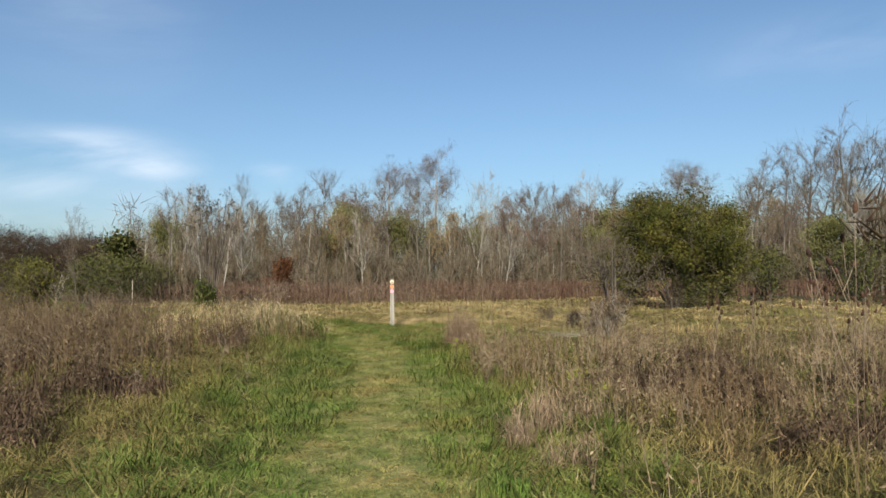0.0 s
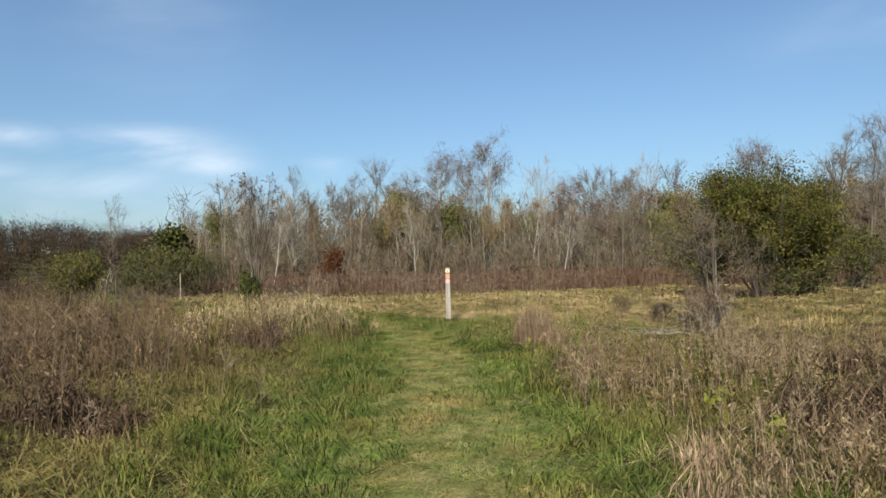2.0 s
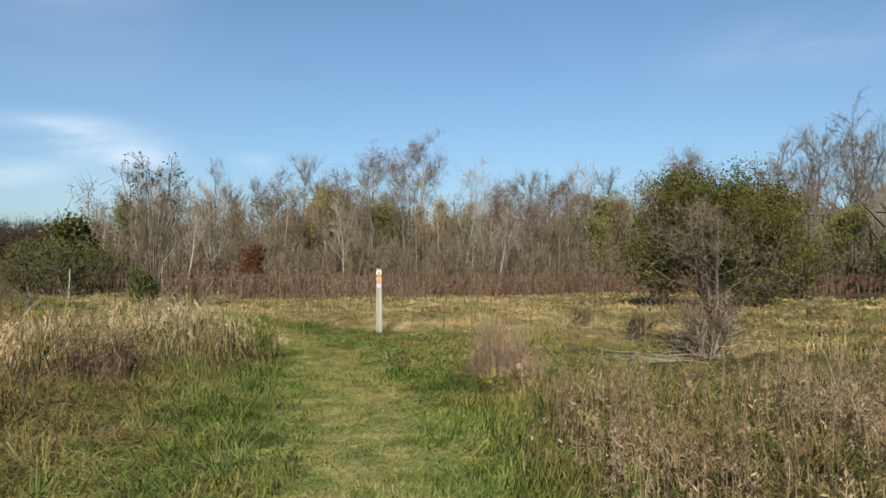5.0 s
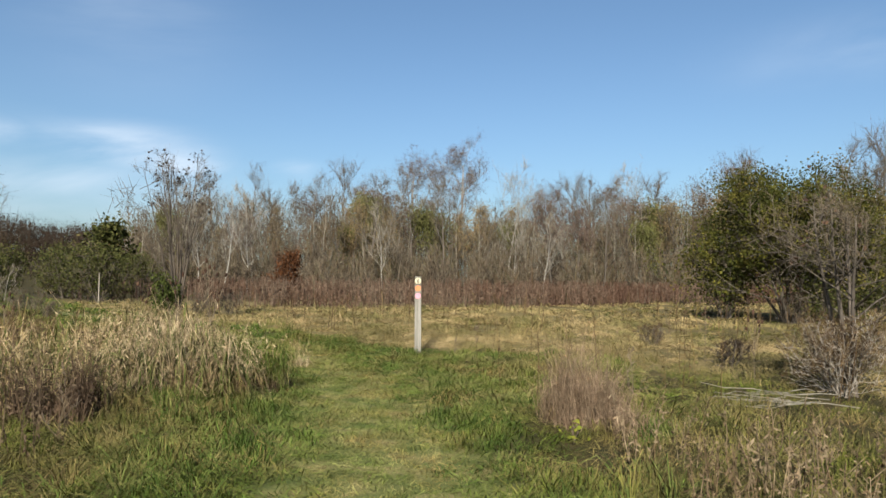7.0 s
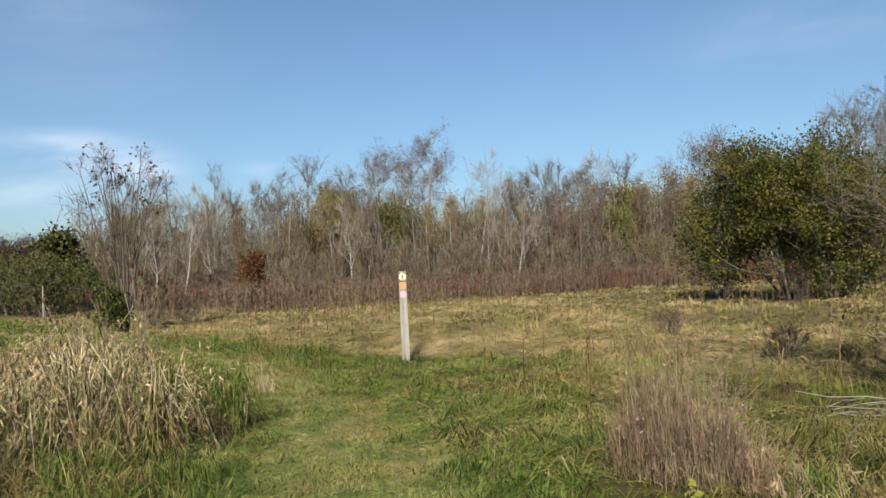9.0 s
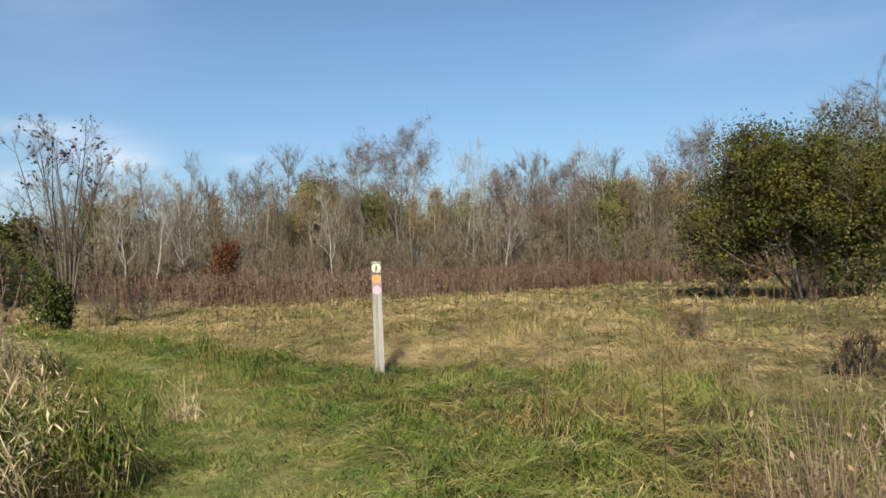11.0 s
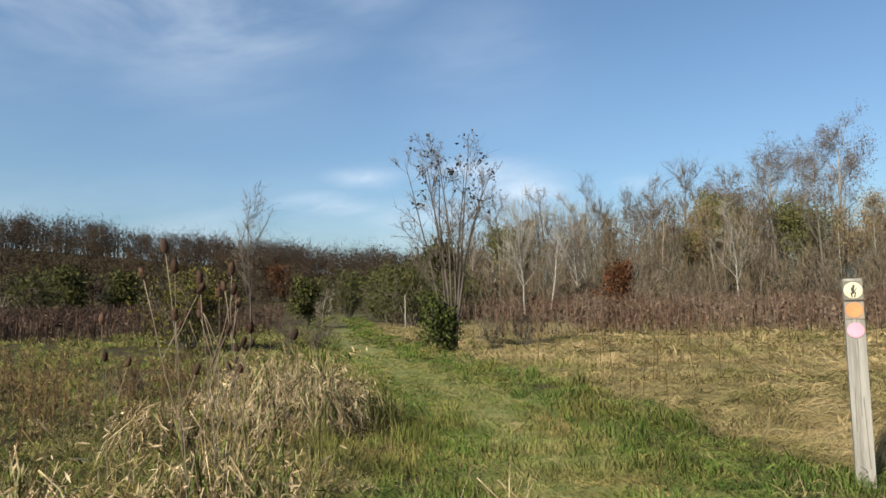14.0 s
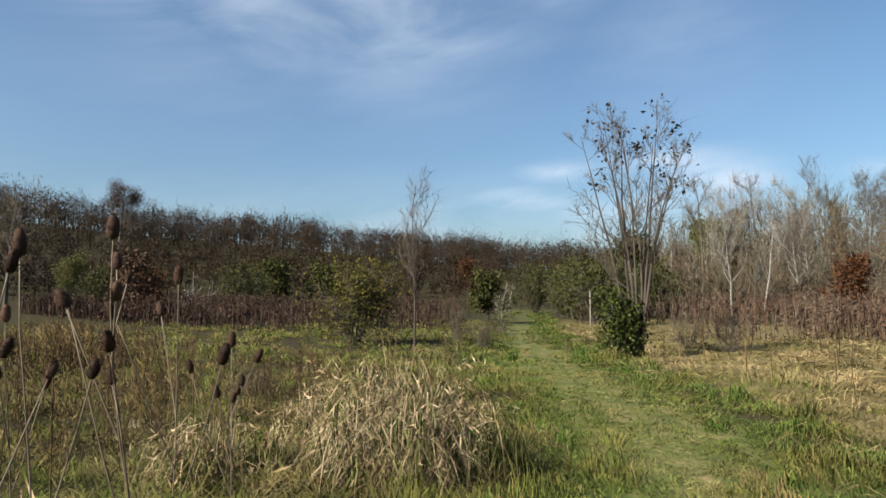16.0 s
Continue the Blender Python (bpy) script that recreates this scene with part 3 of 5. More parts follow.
def grass(x, y, ang, h0, h1, w, lean0, lean1, rng, lodged=0.0, curl=0.5):
    n = len(x)
    ang = np.where(rng.random(n) < lodged, swirl(x, y) + rng.normal(0, 0.55, n), ang + rng.normal(0, 0.5, n))
    r = walk_dist(x, y)
    wid = np.maximum(w, r * 0.0009) * rng.uniform(0.7, 1.25, n)
    tall = 0.55 + 0.55 * hummock(x, y)
    return blades(on_ground(x, y) - np.array([0, 0, 0.01]), rng.uniform(h0, h1, n) * rng.uniform(0.75, 1.15, n) * tall, wid, rng.uniform(lean0, lean1, n), ang, rng, curl)


RAG = np.random.default_rng(77)


def lodged_grass(x, y, ln0, ln1, w, r0, r1, rng, stray=0.85, fine=False):
    n = len(x)
    wid = np.maximum(w, walk_dist(x, y) * 0.0009) * rng.uniform(0.6, 1.25, n)
    ang = swirl(x, y) + rng.normal(0, stray, n) if ln1 > 0.2 else rng.uniform(0, 2 * np.pi, n)
    heap = 0.3 + 0.9 * hummock(x, y)
    return strands(on_ground(x, y), rng.uniform(ln0, ln1, n), wid, rng.uniform(r0, r1, n) * heap, ang, rng, fine)


def ragged(x, y, by):
    """Distance from the trail with an uneven, soft edge."""
    return trail_dist(x, y) + 0.14 * np.sin(y * 1.3) + 0.1 * np.sin(y * 3.7 + x) + RAG.normal(0, by, np.shape(x))


def zone_path(x, y):
    return np.abs(ragged(x, y, 0.16)) < 0.78


def zone_verge(x, y):
    d = ragged(x, y, 0.22)
    return (np.abs(trail_dist(x, y)) > 0.42) & (np.abs(d) > 0.6) & (((d > np.where(y < 16, -2.3, -1.5)) & (d < np.where((y > 17) & (y < 20.5), 2.5, 1.35))) | post_lawn(x, y))


def olive(x, y):
    """Patches of greener, darker meadow, wider towards the far bush."""
    return (0.55 * np.sin(0.9 * x + 1.3 * np.sin(0.5 * y)) + 0.45 * np.sin(0.7 * y + 0.9 * np.sin(0.6 * x))) > np.interp(x, [-10, -5, 1, 4, 9], [0.0, 0.4, 0.5, -0.1, -0.35])


def zone_gold(x, y):
    d = trail_dist(x, y)
    return (d > 1.15) & ~(olive(x, y) & (RAG.random(np.shape(x)) < 0.8)) & ~(post_lawn(x, y) & (RAG.random(np.shape(x)) < 0.85)) & (y > np.interp(x, [-1, 2.5, 5], [20.4, 19.8, 18.0]) + 0.7 * np.sin(x * 1.3)) & (y < belt_edge(x) + 2)


def zone_field(x, y):
    return (np.abs(ragged(x, y, 0.2)) > 1.2) & ~post_lawn(x, y) & ~zone_gold(x, y) & (y < belt_edge(x) + 1)


def belt_edge(x):
    return np.interp(x, [-40, -28, -20, -13, -9, -1, 8, 12, 30, 60], [30, 31, 47, 39.5, 42, 46, 51, 57, 62, 66])


def fountains(x, y, per, ln0, ln1, w, foot, rng):
    """Tufts whose blades rise together and arch over, most of them one way."""
    bx, by, a = tufts(x, y, per, foot, rng)
    n = len(bx)
    size = np.repeat(rng.uniform(0.55, 1.3, len(x)), per)
    way = np.repeat(rng.uniform(0, 2 * np.pi, len(x)), per)
    a = np.where(rng.random(n) < 0.4, way + rng.normal(0, 0.5, n), a + rng.normal(0, 0.4, n))
    wid = np.maximum(w, walk_dist(bx, by) * 0.0008) * rng.uniform(0.6, 1.25, n)
    ln = rng.uniform(ln0, ln1, n) * size
    one = np.arange(n) % 2 == 0
    g = blades(on_ground(bx[one], by[one]) - np.array([0, 0, 0.01]), ln[one], wid[one], rng.uniform(0.9, 1.9, int(one.sum())), a[one], rng, 0.42)
    two = ~one
    return joined([g, strands(on_ground(bx[two], by[two]) - np.array([0, 0, 0.01]), ln[two] * 0.95, wid[two], ln[two] * rng.uniform(0.2, 0.55, int(two.sum())), a[two], rng)])


def build_grass():
    rng = np.random.default_rng(11)
    x, y = scatter(11500, -13, 3, 2.5, 36, zone_path, rng, 4.0, 1.6)
    bx, by, a = tufts(x, y, 5, 0.07, rng)
    cx, cy, _ = tufts(x, y, 4, 0.09, rng)
    mown = joined([grass(bx, by, a, 0.025, 0.085, 0.0048, 0.4, 1.4, rng), lodged_grass(cx, cy, 0.05, 0.15, 0.0045, 0.012, 0.05, rng)])
    stuff("mown_grass", mown, m_path, "short mown green and straw grass of the trail", "grass")
    x, y = scatter(6200, -40, 8, 2.5, 62, zone_verge, rng)
    bx, by, a = tufts(x, y, 5, 0.08, rng)
    cx, cy, _ = tufts(x, y, 10, 0.11, rng)
    verge = joined([grass(bx, by, a, 0.05, 0.17, 0.0058, 0.7, 1.7, rng, 0.35), lodged_grass(cx, cy, 0.07, 0.24, 0.0062, 0.03, 0.12, rng, 1.6)])
    stuff("verge_grass", verge, m_verge, "lush green grass along the trail's edges", "grass")
    x, y = scatter(5600, -34, 26, 14, 60, zone_gold, rng)
    bx, by, a = tufts(x, y, 1, 0.12, rng)
    cx, cy, _ = tufts(x, y, 10, 0.25, rng)
    gold = joined([grass(bx, by, a, 0.14, 0.3, 0.0042, 1.2, 1.8, rng, 0.9, 0.5), lodged_grass(cx, cy, 0.22, 0.55, 0.0046, 0.05, 0.17, rng, 0.75, True)])
    stuff("meadow_grass", gold, m_gold, "long golden tan meadow grass bent over", "grass")
    x, y = scatter(6000, -42, 22, 3.5, 46, zone_field, rng, 5.0, 1.8)
    bx, by, a = tufts(x, y, 3, 0.13, rng)
    cx, cy, _ = tufts(x, y, 10, 0.2, rng)
    field = joined([grass(bx, by, a, 0.08, 0.3, 0.0045, 0.6, 1.7, rng, 0.6, 0.5), lodged_grass(cx, cy, 0.14, 0.34, 0.0055, 0.04, 0.15, rng)])
    stuff("field_grass", field, m_field, "rough green and straw field grass", "grass")
    x, y = scatter(3300, -8, 7, 3.2, 20, lambda x, y: np.abs(ragged(x, y, 0.2)) > 1.0, rng, 3.0, 2.6)
    bx, by, a = tufts(x, y, 2, 0.1, rng)
    cx, cy, _ = tufts(x, y, 8, 0.16, rng)
    rough = joined([grass(bx, by, a, 0.06, 0.22, 0.004, 0.8, 1.8, rng, 0.5, 0.5), lodged_grass(cx, cy, 0.12, 0.34, 0.0052, 0.03, 0.13, rng, 1.1)])
    stuff("rough_grass", rough, m_field, "fine dense green and straw grass near the trail", "grass")
    x, y = scatter(3000, -22, -2, 18.5, 42, lambda x, y: (np.abs(trail_dist(x, y)) < 2.6) & (np.abs(trail_dist(x, y)) > 0.35 * rng.random(len(x))), rng, 4.0)
    bx, by, a = tufts(x, y, 4, 0.1, rng)
    cx, cy, _ = tufts(x, y, 5, 0.13, rng)
    rough = joined([grass(bx, by, a, 0.05, 0.17, 0.005, 0.6, 1.6, rng, 0.4), lodged_grass(cx, cy, 0.09, 0.24, 0.006, 0.03, 0.1, rng)])
    stuff("rough_grass", rough, m_lawn, "rough green and straw grass along the bending trail", "grass")
    # long arching tufts at the trail's edge
    x, y = scatter(430, -9, 3, 3.5, 19.5, lambda x, y: (np.abs(np.abs(trail_dist(x, y)) - 1.6) < 0.65) & ~((np.abs(x - 0.5) < 0.7) & (np.abs(y - 15.0) < 0.9)), rng, 5.0)
    stuff("grass_tufts", fountains(x, y, 46, 0.18, 0.4, 0.006, 0.08, rng), m_tuft, "long arching green grass tufts edging the trail", "grass")
    # bent-over tufts that make the field uneven
    x, y = scatter(1250, -15, 10, 3.5, 25, lambda x, y: (np.abs(trail_dist(x, y)) > 1.9) & ~zone_gold(x, y) & ~((np.abs(x - 0.5) < 0.8) & (np.abs(y - 15.0) < 0.9)) & ~((x > -2) & (x < 4) & (y > 17)), rng, 4.0, 1.7)
    stuff("field_tufts", fountains(x, y, 40, 0.24, 0.52, 0.0052, 0.1, rng), m_ftuft, "bent olive and straw grass tufts in the rough field", "grass")
    # bent green and straw grass between the trail and the golden meadow
    x, y = scatter(1000, -1.6, 2.0, 15.8, 21.6, lambda x, y: (trail_dist(x, y) > 0.9) & (np.hypot(x - 0.5, y - 15.5) > 0.8), rng, 3.0, 1.0)
    cx, cy, _ = tufts(x, y, 12, 0.17, rng)
    stuff("bent_grass", lodged_grass(cx, cy, 0.2, 0.5, 0.0055, 0.05, 0.15, rng, 0.9, True), m_lawn, "bent green and straw grass before the meadow", "grass")
    x, y = scatter(1500, -8.5, -1.6, 5.5, 17, lambda x, y: trail_dist(x, y) < -1.5, rng, 3.0, 1.2)
    cx, cy, _ = tufts(x, y, 9, 0.18, rng)
    stuff("bent_grass", lodged_grass(cx, cy, 0.18, 0.46, 0.005, 0.05, 0.15, rng, 0.9, True), m_bent, "bent olive and straw grass beside the trail", "grass")
    # fresh green grass in the field inside the trail's bend
    x, y = scatter(1900, -32, -3.5, 17.5, 46, lambda x, y: (trail_dist(x, y) < -1.2) & (np.sin(0.9 * x + np.sin(1.1 * y)) * np.sin(0.8 * y) > -0.55), rng, 6.0, 1.1)
    stuff("green_tufts", fountains(x, y, 30, 0.16, 0.36, 0.0062, 0.14, rng), m_lawn, "fresh green and straw grass in the field", "grass")
    # tussocks that stand out of the meadow and shade the ground behind them
    x, y = scatter(120, -20, 16, 12, 44, lambda x, y: np.abs(trail_dist(x, y)) > 1.9, rng, 7.0, 0.9)
    stuff("tussocks", fountains(x, y, 60, 0.22, 0.46, 0.007, 0.16, rng), m_tussock, "dense olive and straw grass tussocks in the meadow", "grass")
    x, y = rng.uniform(-22, 20, 2000), rng.uniform(-8, 26, 2000)
    ok = ~in_sight(x, y) & (np.abs(trail_dist(x, y)) > 0.9)
    bx, by, a = tufts(x[ok], y[ok], 9, 0.2, rng)
    stuff("field_grass", grass(bx, by, a, 0.14, 0.4, 0.014, 0.4, 1.3, rng, 0.5), m_field, "rough grass beside the start of the trail", "grass")


build_grass()

# ---- dead weeds ----


def weeds(x, y, h0, h1, rng, stem_w=0.004, branches=7, tufts_n=9, leaf=0.035, leafy=8, lean=0.12, head=0.05):
    """Dead flower stalks: a bent stem, side branches in the upper half, shrivelled leaves and fluffy heads."""
    n = len(x)
    b = on_ground(x, y)
    h = rng.uniform(h0, h1, n)
    wid = np.maximum(stem_w, walk_dist(x, y) * 0.0006)
    tilt = rng.normal(0, lean, (n, 2))
    top = b + np.concatenate([tilt * h[:, None], h[:, None]], 1)
    mid = b + (top - b) * 0.55 + np.concatenate([rng.normal(0, 0.02, (n, 2)), np.zeros((n, 1))], 1)
    gs = [sticks(b, mid, wid * 1.2, wid), sticks(mid, top, wid, wid * 0.6)]
    k = rng.uniform(0.5, 0.98, (n, branches))
    s = b[:, None] + (top - b)[:, None] * k[..., None]
    ang = rng.uniform(0, 2 * np.pi, (n, branches))
    ln = h[:, None] * rng.uniform(0.1, 0.25, (n, branches))
    e = s + np.stack([np.cos(ang) * ln * 0.7, np.sin(ang) * ln * 0.7, ln * 0.8], -1)
    gs.append(spikes(s.reshape(-1, 3), e.reshape(-1, 3), np.repeat(wid * 0.8, branches)))
    tip = np.concatenate([e.reshape(-1, 3), top])
    pick = rng.integers(0, len(tip), n * tufts_n)
    gs.append(leaves(tip[pick] + rng.normal(0, head * 0.5, (len(pick), 3)), np.maximum(leaf * 0.6, walk_dist(tip[pick, 0], tip[pick, 1]) * 0.0011), rng, 2.0))
    q = rng.uniform(0.1, 0.9, (n, leafy))
    lp = (b[:, None] + (top - b)[:, None] * q[..., None]).reshape(-1, 3)
    gs.append(leaves(lp, np.maximum(leaf, walk_dist(lp[:, 0], lp[:, 1]) * 0.0009), rng, 3.2, 0.9))
    return joined(gs)


def clumped(n, x0, x1, y0, y1, keep, rng, centres, spread):
    cx, cy = rng.uniform(x0, x1, centres), rng.uniform(y0, y1, centres)
    i = rng.integers(0, centres, n)
    x, y = cx[i] + rng.normal(0, spread, n), cy[i] + rng.normal(0, spread, n)
    ok = keep(x, y) & in_sight(x, y)
    return x[ok], y[ok]


def build_weeds():
    rng = np.random.default_rng(21)
    right = lambda x, y: (trail_dist(x, y) > 1.5 + 0.4 * np.sin(y)) & (y < 14.6) & ((y > 6.3) | (rng.random(len(x)) < 0.22))
    left = lambda x, y: (trail_dist(x, y) < -3.1 - 0.5 * np.sin(y * 1.2)) & ((y < 15) | (x < -8.5)) & ((y > 7.5) | (rng.random(len(x)) < 0.3))
    x, y = clumped(2600, 0.8, 13, 4, 15, right, rng, 85, 0.45)
    stuff("dead_weeds", weeds(x, y, 0.3, 0.68, rng, 0.0036, 9, 12, 0.016, 12), m_weed_grey, "grey-brown dead flower stalks beside the trail", "weeds")
    x, y = clumped(2300, -22, -2.2, 6, 24, left, rng, 80, 0.5)
    stuff("dead_weeds", weeds(x, y, 0.35, 0.9, rng, 0.0036, 9, 12, 0.017, 10), m_dead, "brown dead flower stalks in the rough field", "weeds")
    x, y = clumped(1300, -11, -3.6, 6.5, 15, left, rng, 40, 0.42)
    stuff("dead_weeds", weeds(x, y, 0.55, 1.3, rng, 0.004, 9, 13, 0.019, 10), m_weed_dark, "dark brown dead flower stalks in the rough field", "weeds")
    # the tall brown belt across the field
    n = 6000
    x = rng.uniform(-62, 62, n)
    y = belt_edge(x) + rng.gamma(1.1, 7.0, n)
    ok = (y < 78) & (np.abs(trail_dist(x, y)) > 3.0) & (np.hypot(x + 18, y - 45) > 6.5)
    x, y = x[ok], y[ok]
    # the belt's left end takes the darker copy, as if in shade
    dim = x < -21 + rng.normal(0, 1.5, len(x))
    stuff("shaded_weed_belt", weeds(x[dim], y[dim], 0.9, 1.5, rng, 0.007, 4, 6, 0.06, 6, 0.08, 0.14), m_maroon_shaded, "dense belt of maroon dead weeds, darkened for shade", "weeds")
    x, y = x[~dim], y[~dim]
    stuff("brown_weed_belt", weeds(x, y, 1.05, 1.65, rng, 0.007, 4, 5, 0.065, 6, 0.08, 0.14), m_belt, "dense belt of tall reddish-brown dead weeds", "weeds")
    # sparse tall stalks of the meadow
    x, y = scatter(260, -14, 16, 6, 40, lambda x, y: np.abs(trail_dist(x, y)) > 1.8, rng, 9.0)
    stuff("tall_stalks", weeds(x, y, 0.6, 1.15, rng, 0.004, 6, 5, 0.022, 2, 0.08, 0.02), m_dead, "thin dry brown stalks standing above the grass", "weeds")


build_weeds()


def reed_clump(name, x, y, rx, ry, n, h, mat, label, category="reeds", seed=0, lean=(0.15, 1.15), w=0.0068, flower=True, group="reed clumps by the trail", crumpled=0, green=0):
    rng = np.random.default_rng(100 + seed)
    k = max(4, n // 90)
    ca, cr = rng.uniform(0, 2 * np.pi, k), np.sqrt(rng.random(k))
    pick = rng.integers(0, k, n)
    lx = (np.cos(ca) * cr * rx)[pick] + rng.normal(0, 0.07, n)
    ly = (np.sin(ca) * cr * ry)[pick] + rng.normal(0, 0.07, n)
    base = np.stack([lx, ly, height(x + lx, y + ly) - height(x, y) - 0.01], 1)
    hh = h * rng.uniform(0.35, 1.25, n) * (rng.uniform(0.35, 1.2, k) * (1 - 0.2 * cr))[pick]
    own = rng.uniform(0, 2 * np.pi, k)[pick]
    out = np.where(rng.random(n) < 0.45, own, rng.uniform(0, 2 * np.pi, n)) + rng.normal(0, 0.6, n)
    ln = rng.uniform(*lean, n)
    e = empty(name, pose(x, y, float(height(x, y))), label, category, group)
    half = n * 2 // 5
    g = joined([blades(base[:half], hh[:half], rng.uniform(0.5, 1.3, half) * w, ln[:half], out[:half], rng, 0.55),
                strands(base[half:], hh[half:] * rng.uniform(0.4, 1.2, n - half), rng.uniform(0.5, 1.3, n - half) * w, hh[half:] * rng.uniform(0.55, 1.0, n - half) * (0.35 if lean[0] > 0.8 else 1), out[half:], rng, True)]) if lean[1] > 0.7 else \
        blades(base, hh, rng.uniform(0.5, 1.3, n) * w, ln, out, rng, 0.55)
    c = rng.integers(0, n, n)
    curl_at = base[c] + np.stack([np.cos(out[c]) * hh[c] * 0.3, np.sin(out[c]) * hh[c] * 0.3, hh[c] * rng.uniform(0.35, 1.0, len(c)) * (0.4 if lean[0] > 0.8 else 1)], 1)
    if flower:
        g = joined([g, leaves(curl_at + rng.normal(0, 0.04, curl_at.shape), 0.014, rng, 5.0, 0.5)])
    tagged(geo_part("leaf_tuft", g, mat, e), kind="stuff")
    if green:
        c = rng.integers(0, n, green)
        tagged(geo_part("green_leaves", blades(base[c] + rng.normal(0, 0.05, (green, 3)) * np.array([1, 1, 0]), hh[c] * rng.uniform(0.45, 0.85, green), rng.uniform(0.6, 1.3, green) * 0.009, rng.uniform(0.2, 1.2, green), out[c] + rng.normal(0, 0.7, green), rng, 0.5), m_tuft, e), kind="stuff")
    if crumpled:
        c = rng.integers(0, n, crumpled)
        f = rng.uniform(0.15, 0.95, crumpled)
        at = base[c] + np.stack([np.cos(out[c]) * ln[c] * hh[c] * f * f * 0.8, np.sin(out[c]) * ln[c] * hh[c] * f * f * 0.8, hh[c] * f * 0.9], 1) + rng.normal(0, 0.025, (crumpled, 3))
        tagged(geo_part("dry_leaves", leaves(at, 0.012, rng, 2.2, 0.6), m_crumple, e), kind="stuff")
    if flower:
        m = n // 14
        j = rng.integers(0, n, m)
        foot = base[j]
        top = foot + np.stack([np.cos(out[j]) * hh[j] * 0.3, np.sin(out[j]) * hh[j] * 0.3, hh[j] * 1.12], 1)
        tuft = np.repeat(top, 5, 0) + rng.normal(0, 0.03, (m * 5, 3))
        tagged(geo_part("seed_plume", joined([spikes(foot, top, 0.003), leaves(tuft, 0.009, rng, 4.0, 0.5)]), mat, e), kind="stuff")
    return e


def reed_mound(x, y, rx, ry, n, h, mat, label, seed):
    """A heap of reed grass: blades rise, fan outwards and fold over, with green ones within and limp curled tips."""
    rng = np.random.default_rng(100 + seed)
    e = empty("reed_clump", pose(x, y, float(height(x, y))), label, "reeds", "reed clumps by the trail")
    k = max(5, n // 110)
    ca, cr = rng.uniform(0, 2 * np.pi, k), np.sqrt(rng.random(k))
    tall = rng.uniform(0.6, 1.15, k) * (1.05 - 0.35 * cr ** 2)
    own = rng.uniform(0, 2 * np.pi, k)

    def sown(m, foot):
        pick = rng.integers(0, k, m)
        lx = (np.cos(ca) * cr * rx)[pick] + rng.normal(0, foot, m)
        ly = (np.sin(ca) * cr * ry)[pick] + rng.normal(0, foot, m)
        base = np.stack([lx, ly, height(x + lx, y + ly) - height(x, y) - 0.01], 1)
        way = np.where(rng.random(m) < 0.5, own[pick] + rng.normal(0, 0.5, m), rng.uniform(0, 2 * np.pi, m))
        return base, h * tall[pick] * rng.uniform(0.35, 1.15, m), way

    m = n * 2 // 3
    base, hh, out = sown(m, 0.075)
    arch = strands(base, hh * rng.uniform(0.25, 1.0, m), rng.uniform(0.45, 1.3, m) * 0.0064, hh * rng.uniform(0.45, 0.95, m), out, rng, True)
    base, hh, out = sown(n // 3, 0.06)
    stalk = blades(base, hh * 1.1, rng.uniform(0.5, 1.0, n // 3) * 0.006, rng.uniform(0.2, 1.5, n // 3), out, rng, 0.5)
    m = n * 2
    base, hh, out = sown(m, 0.11)
    f = rng.uniform(0.3, 1.0, m)
    limp = leaves(base + np.stack([np.cos(out) * hh * f * 0.5, np.sin(out) * hh * f * 0.5, hh * f * 0.9], 1), 0.011, rng, 7.0, 0.2)
    tagged(geo_part("leaf_tuft", joined([arch, stalk, limp]), mat, e), kind="stuff")
    m = n * 3 // 5
    base, hh, out = sown(m, 0.1)
    green = strands(base, hh * rng.uniform(0.25, 0.7, m), rng.uniform(0.6, 1.3, m) * 0.009, hh * rng.uniform(0.35, 0.8, m), out, rng)
    tagged(geo_part("green_leaves", green, m_tuft, e), kind="stuff")
    # low dark blades that put shade into the mound's inside
    m = n // 3
    base, hh, out = sown(m, 0.12)
    tagged(geo_part("shade_thatch", strands(base, hh * 0.4, rng.uniform(0.6, 1.3, m) * 0.012, hh * rng.uniform(0.1, 0.45, m), out, rng), m_dark, e), kind="stuff")
    return e


for i, (x, y, rx, ry, n, h, mixed) in enumerate([(-5.7, 16.4, 0.75, 0.65, 1800, 0.84, True), (-4.4, 17.2, 0.8, 0.45, 2700, 0.86, False), (-3.8, 18.0, 0.42, 0.42, 1400, 0.6, 2), (-5.3, 18.5, 0.9, 0.5, 1500, 0.62, True), (-4.75, 19.3, 0.5, 0.4, 1200, 0.6, True),
                                                 (-6.5, 17.4, 0.8, 0.6, 1400, 0.74, True), (-7.2, 22.5, 0.7, 0.45, 2100, 0.78, True), (-6.75, 22.1, 0.42, 0.4, 1700, 0.78, False), (-8.3, 22.8, 0.6, 0.5, 1100, 0.6, True), (-7.7, 21.3, 0.6, 0.4, 800, 0.5, True)]):
    reed_mound(x, y, rx, ry, n, h * (1.45 if y < 20 else 1.25), m_sedge if mixed == 2 else m_mixed if mixed else m_reed, "messy straw and green clump of bent reed grass" if mixed else "arching clump of pale straw reed grass", i)
reed_mound(-4.15, 18.85, 0.36, 0.26, 1200, 0.82, m_sedge, "dense clump of green and straw reed grass", 21)
reed_clump("straw_tuft", -3.62, 20.35, 0.14, 0.12, 90, 0.6, m_reed, "thin tuft of pale straw grass by the trail", "grass", 22, (0.2, 0.9), 0.006, False, "straw tufts")
reed_clump("dark_weed_clump", -5.0, 15.7, 0.42, 0.3, 1400, 0.8, m_dark, "dark brown dense clump of dead stalks", "weeds", 31, (0.0, 0.35))
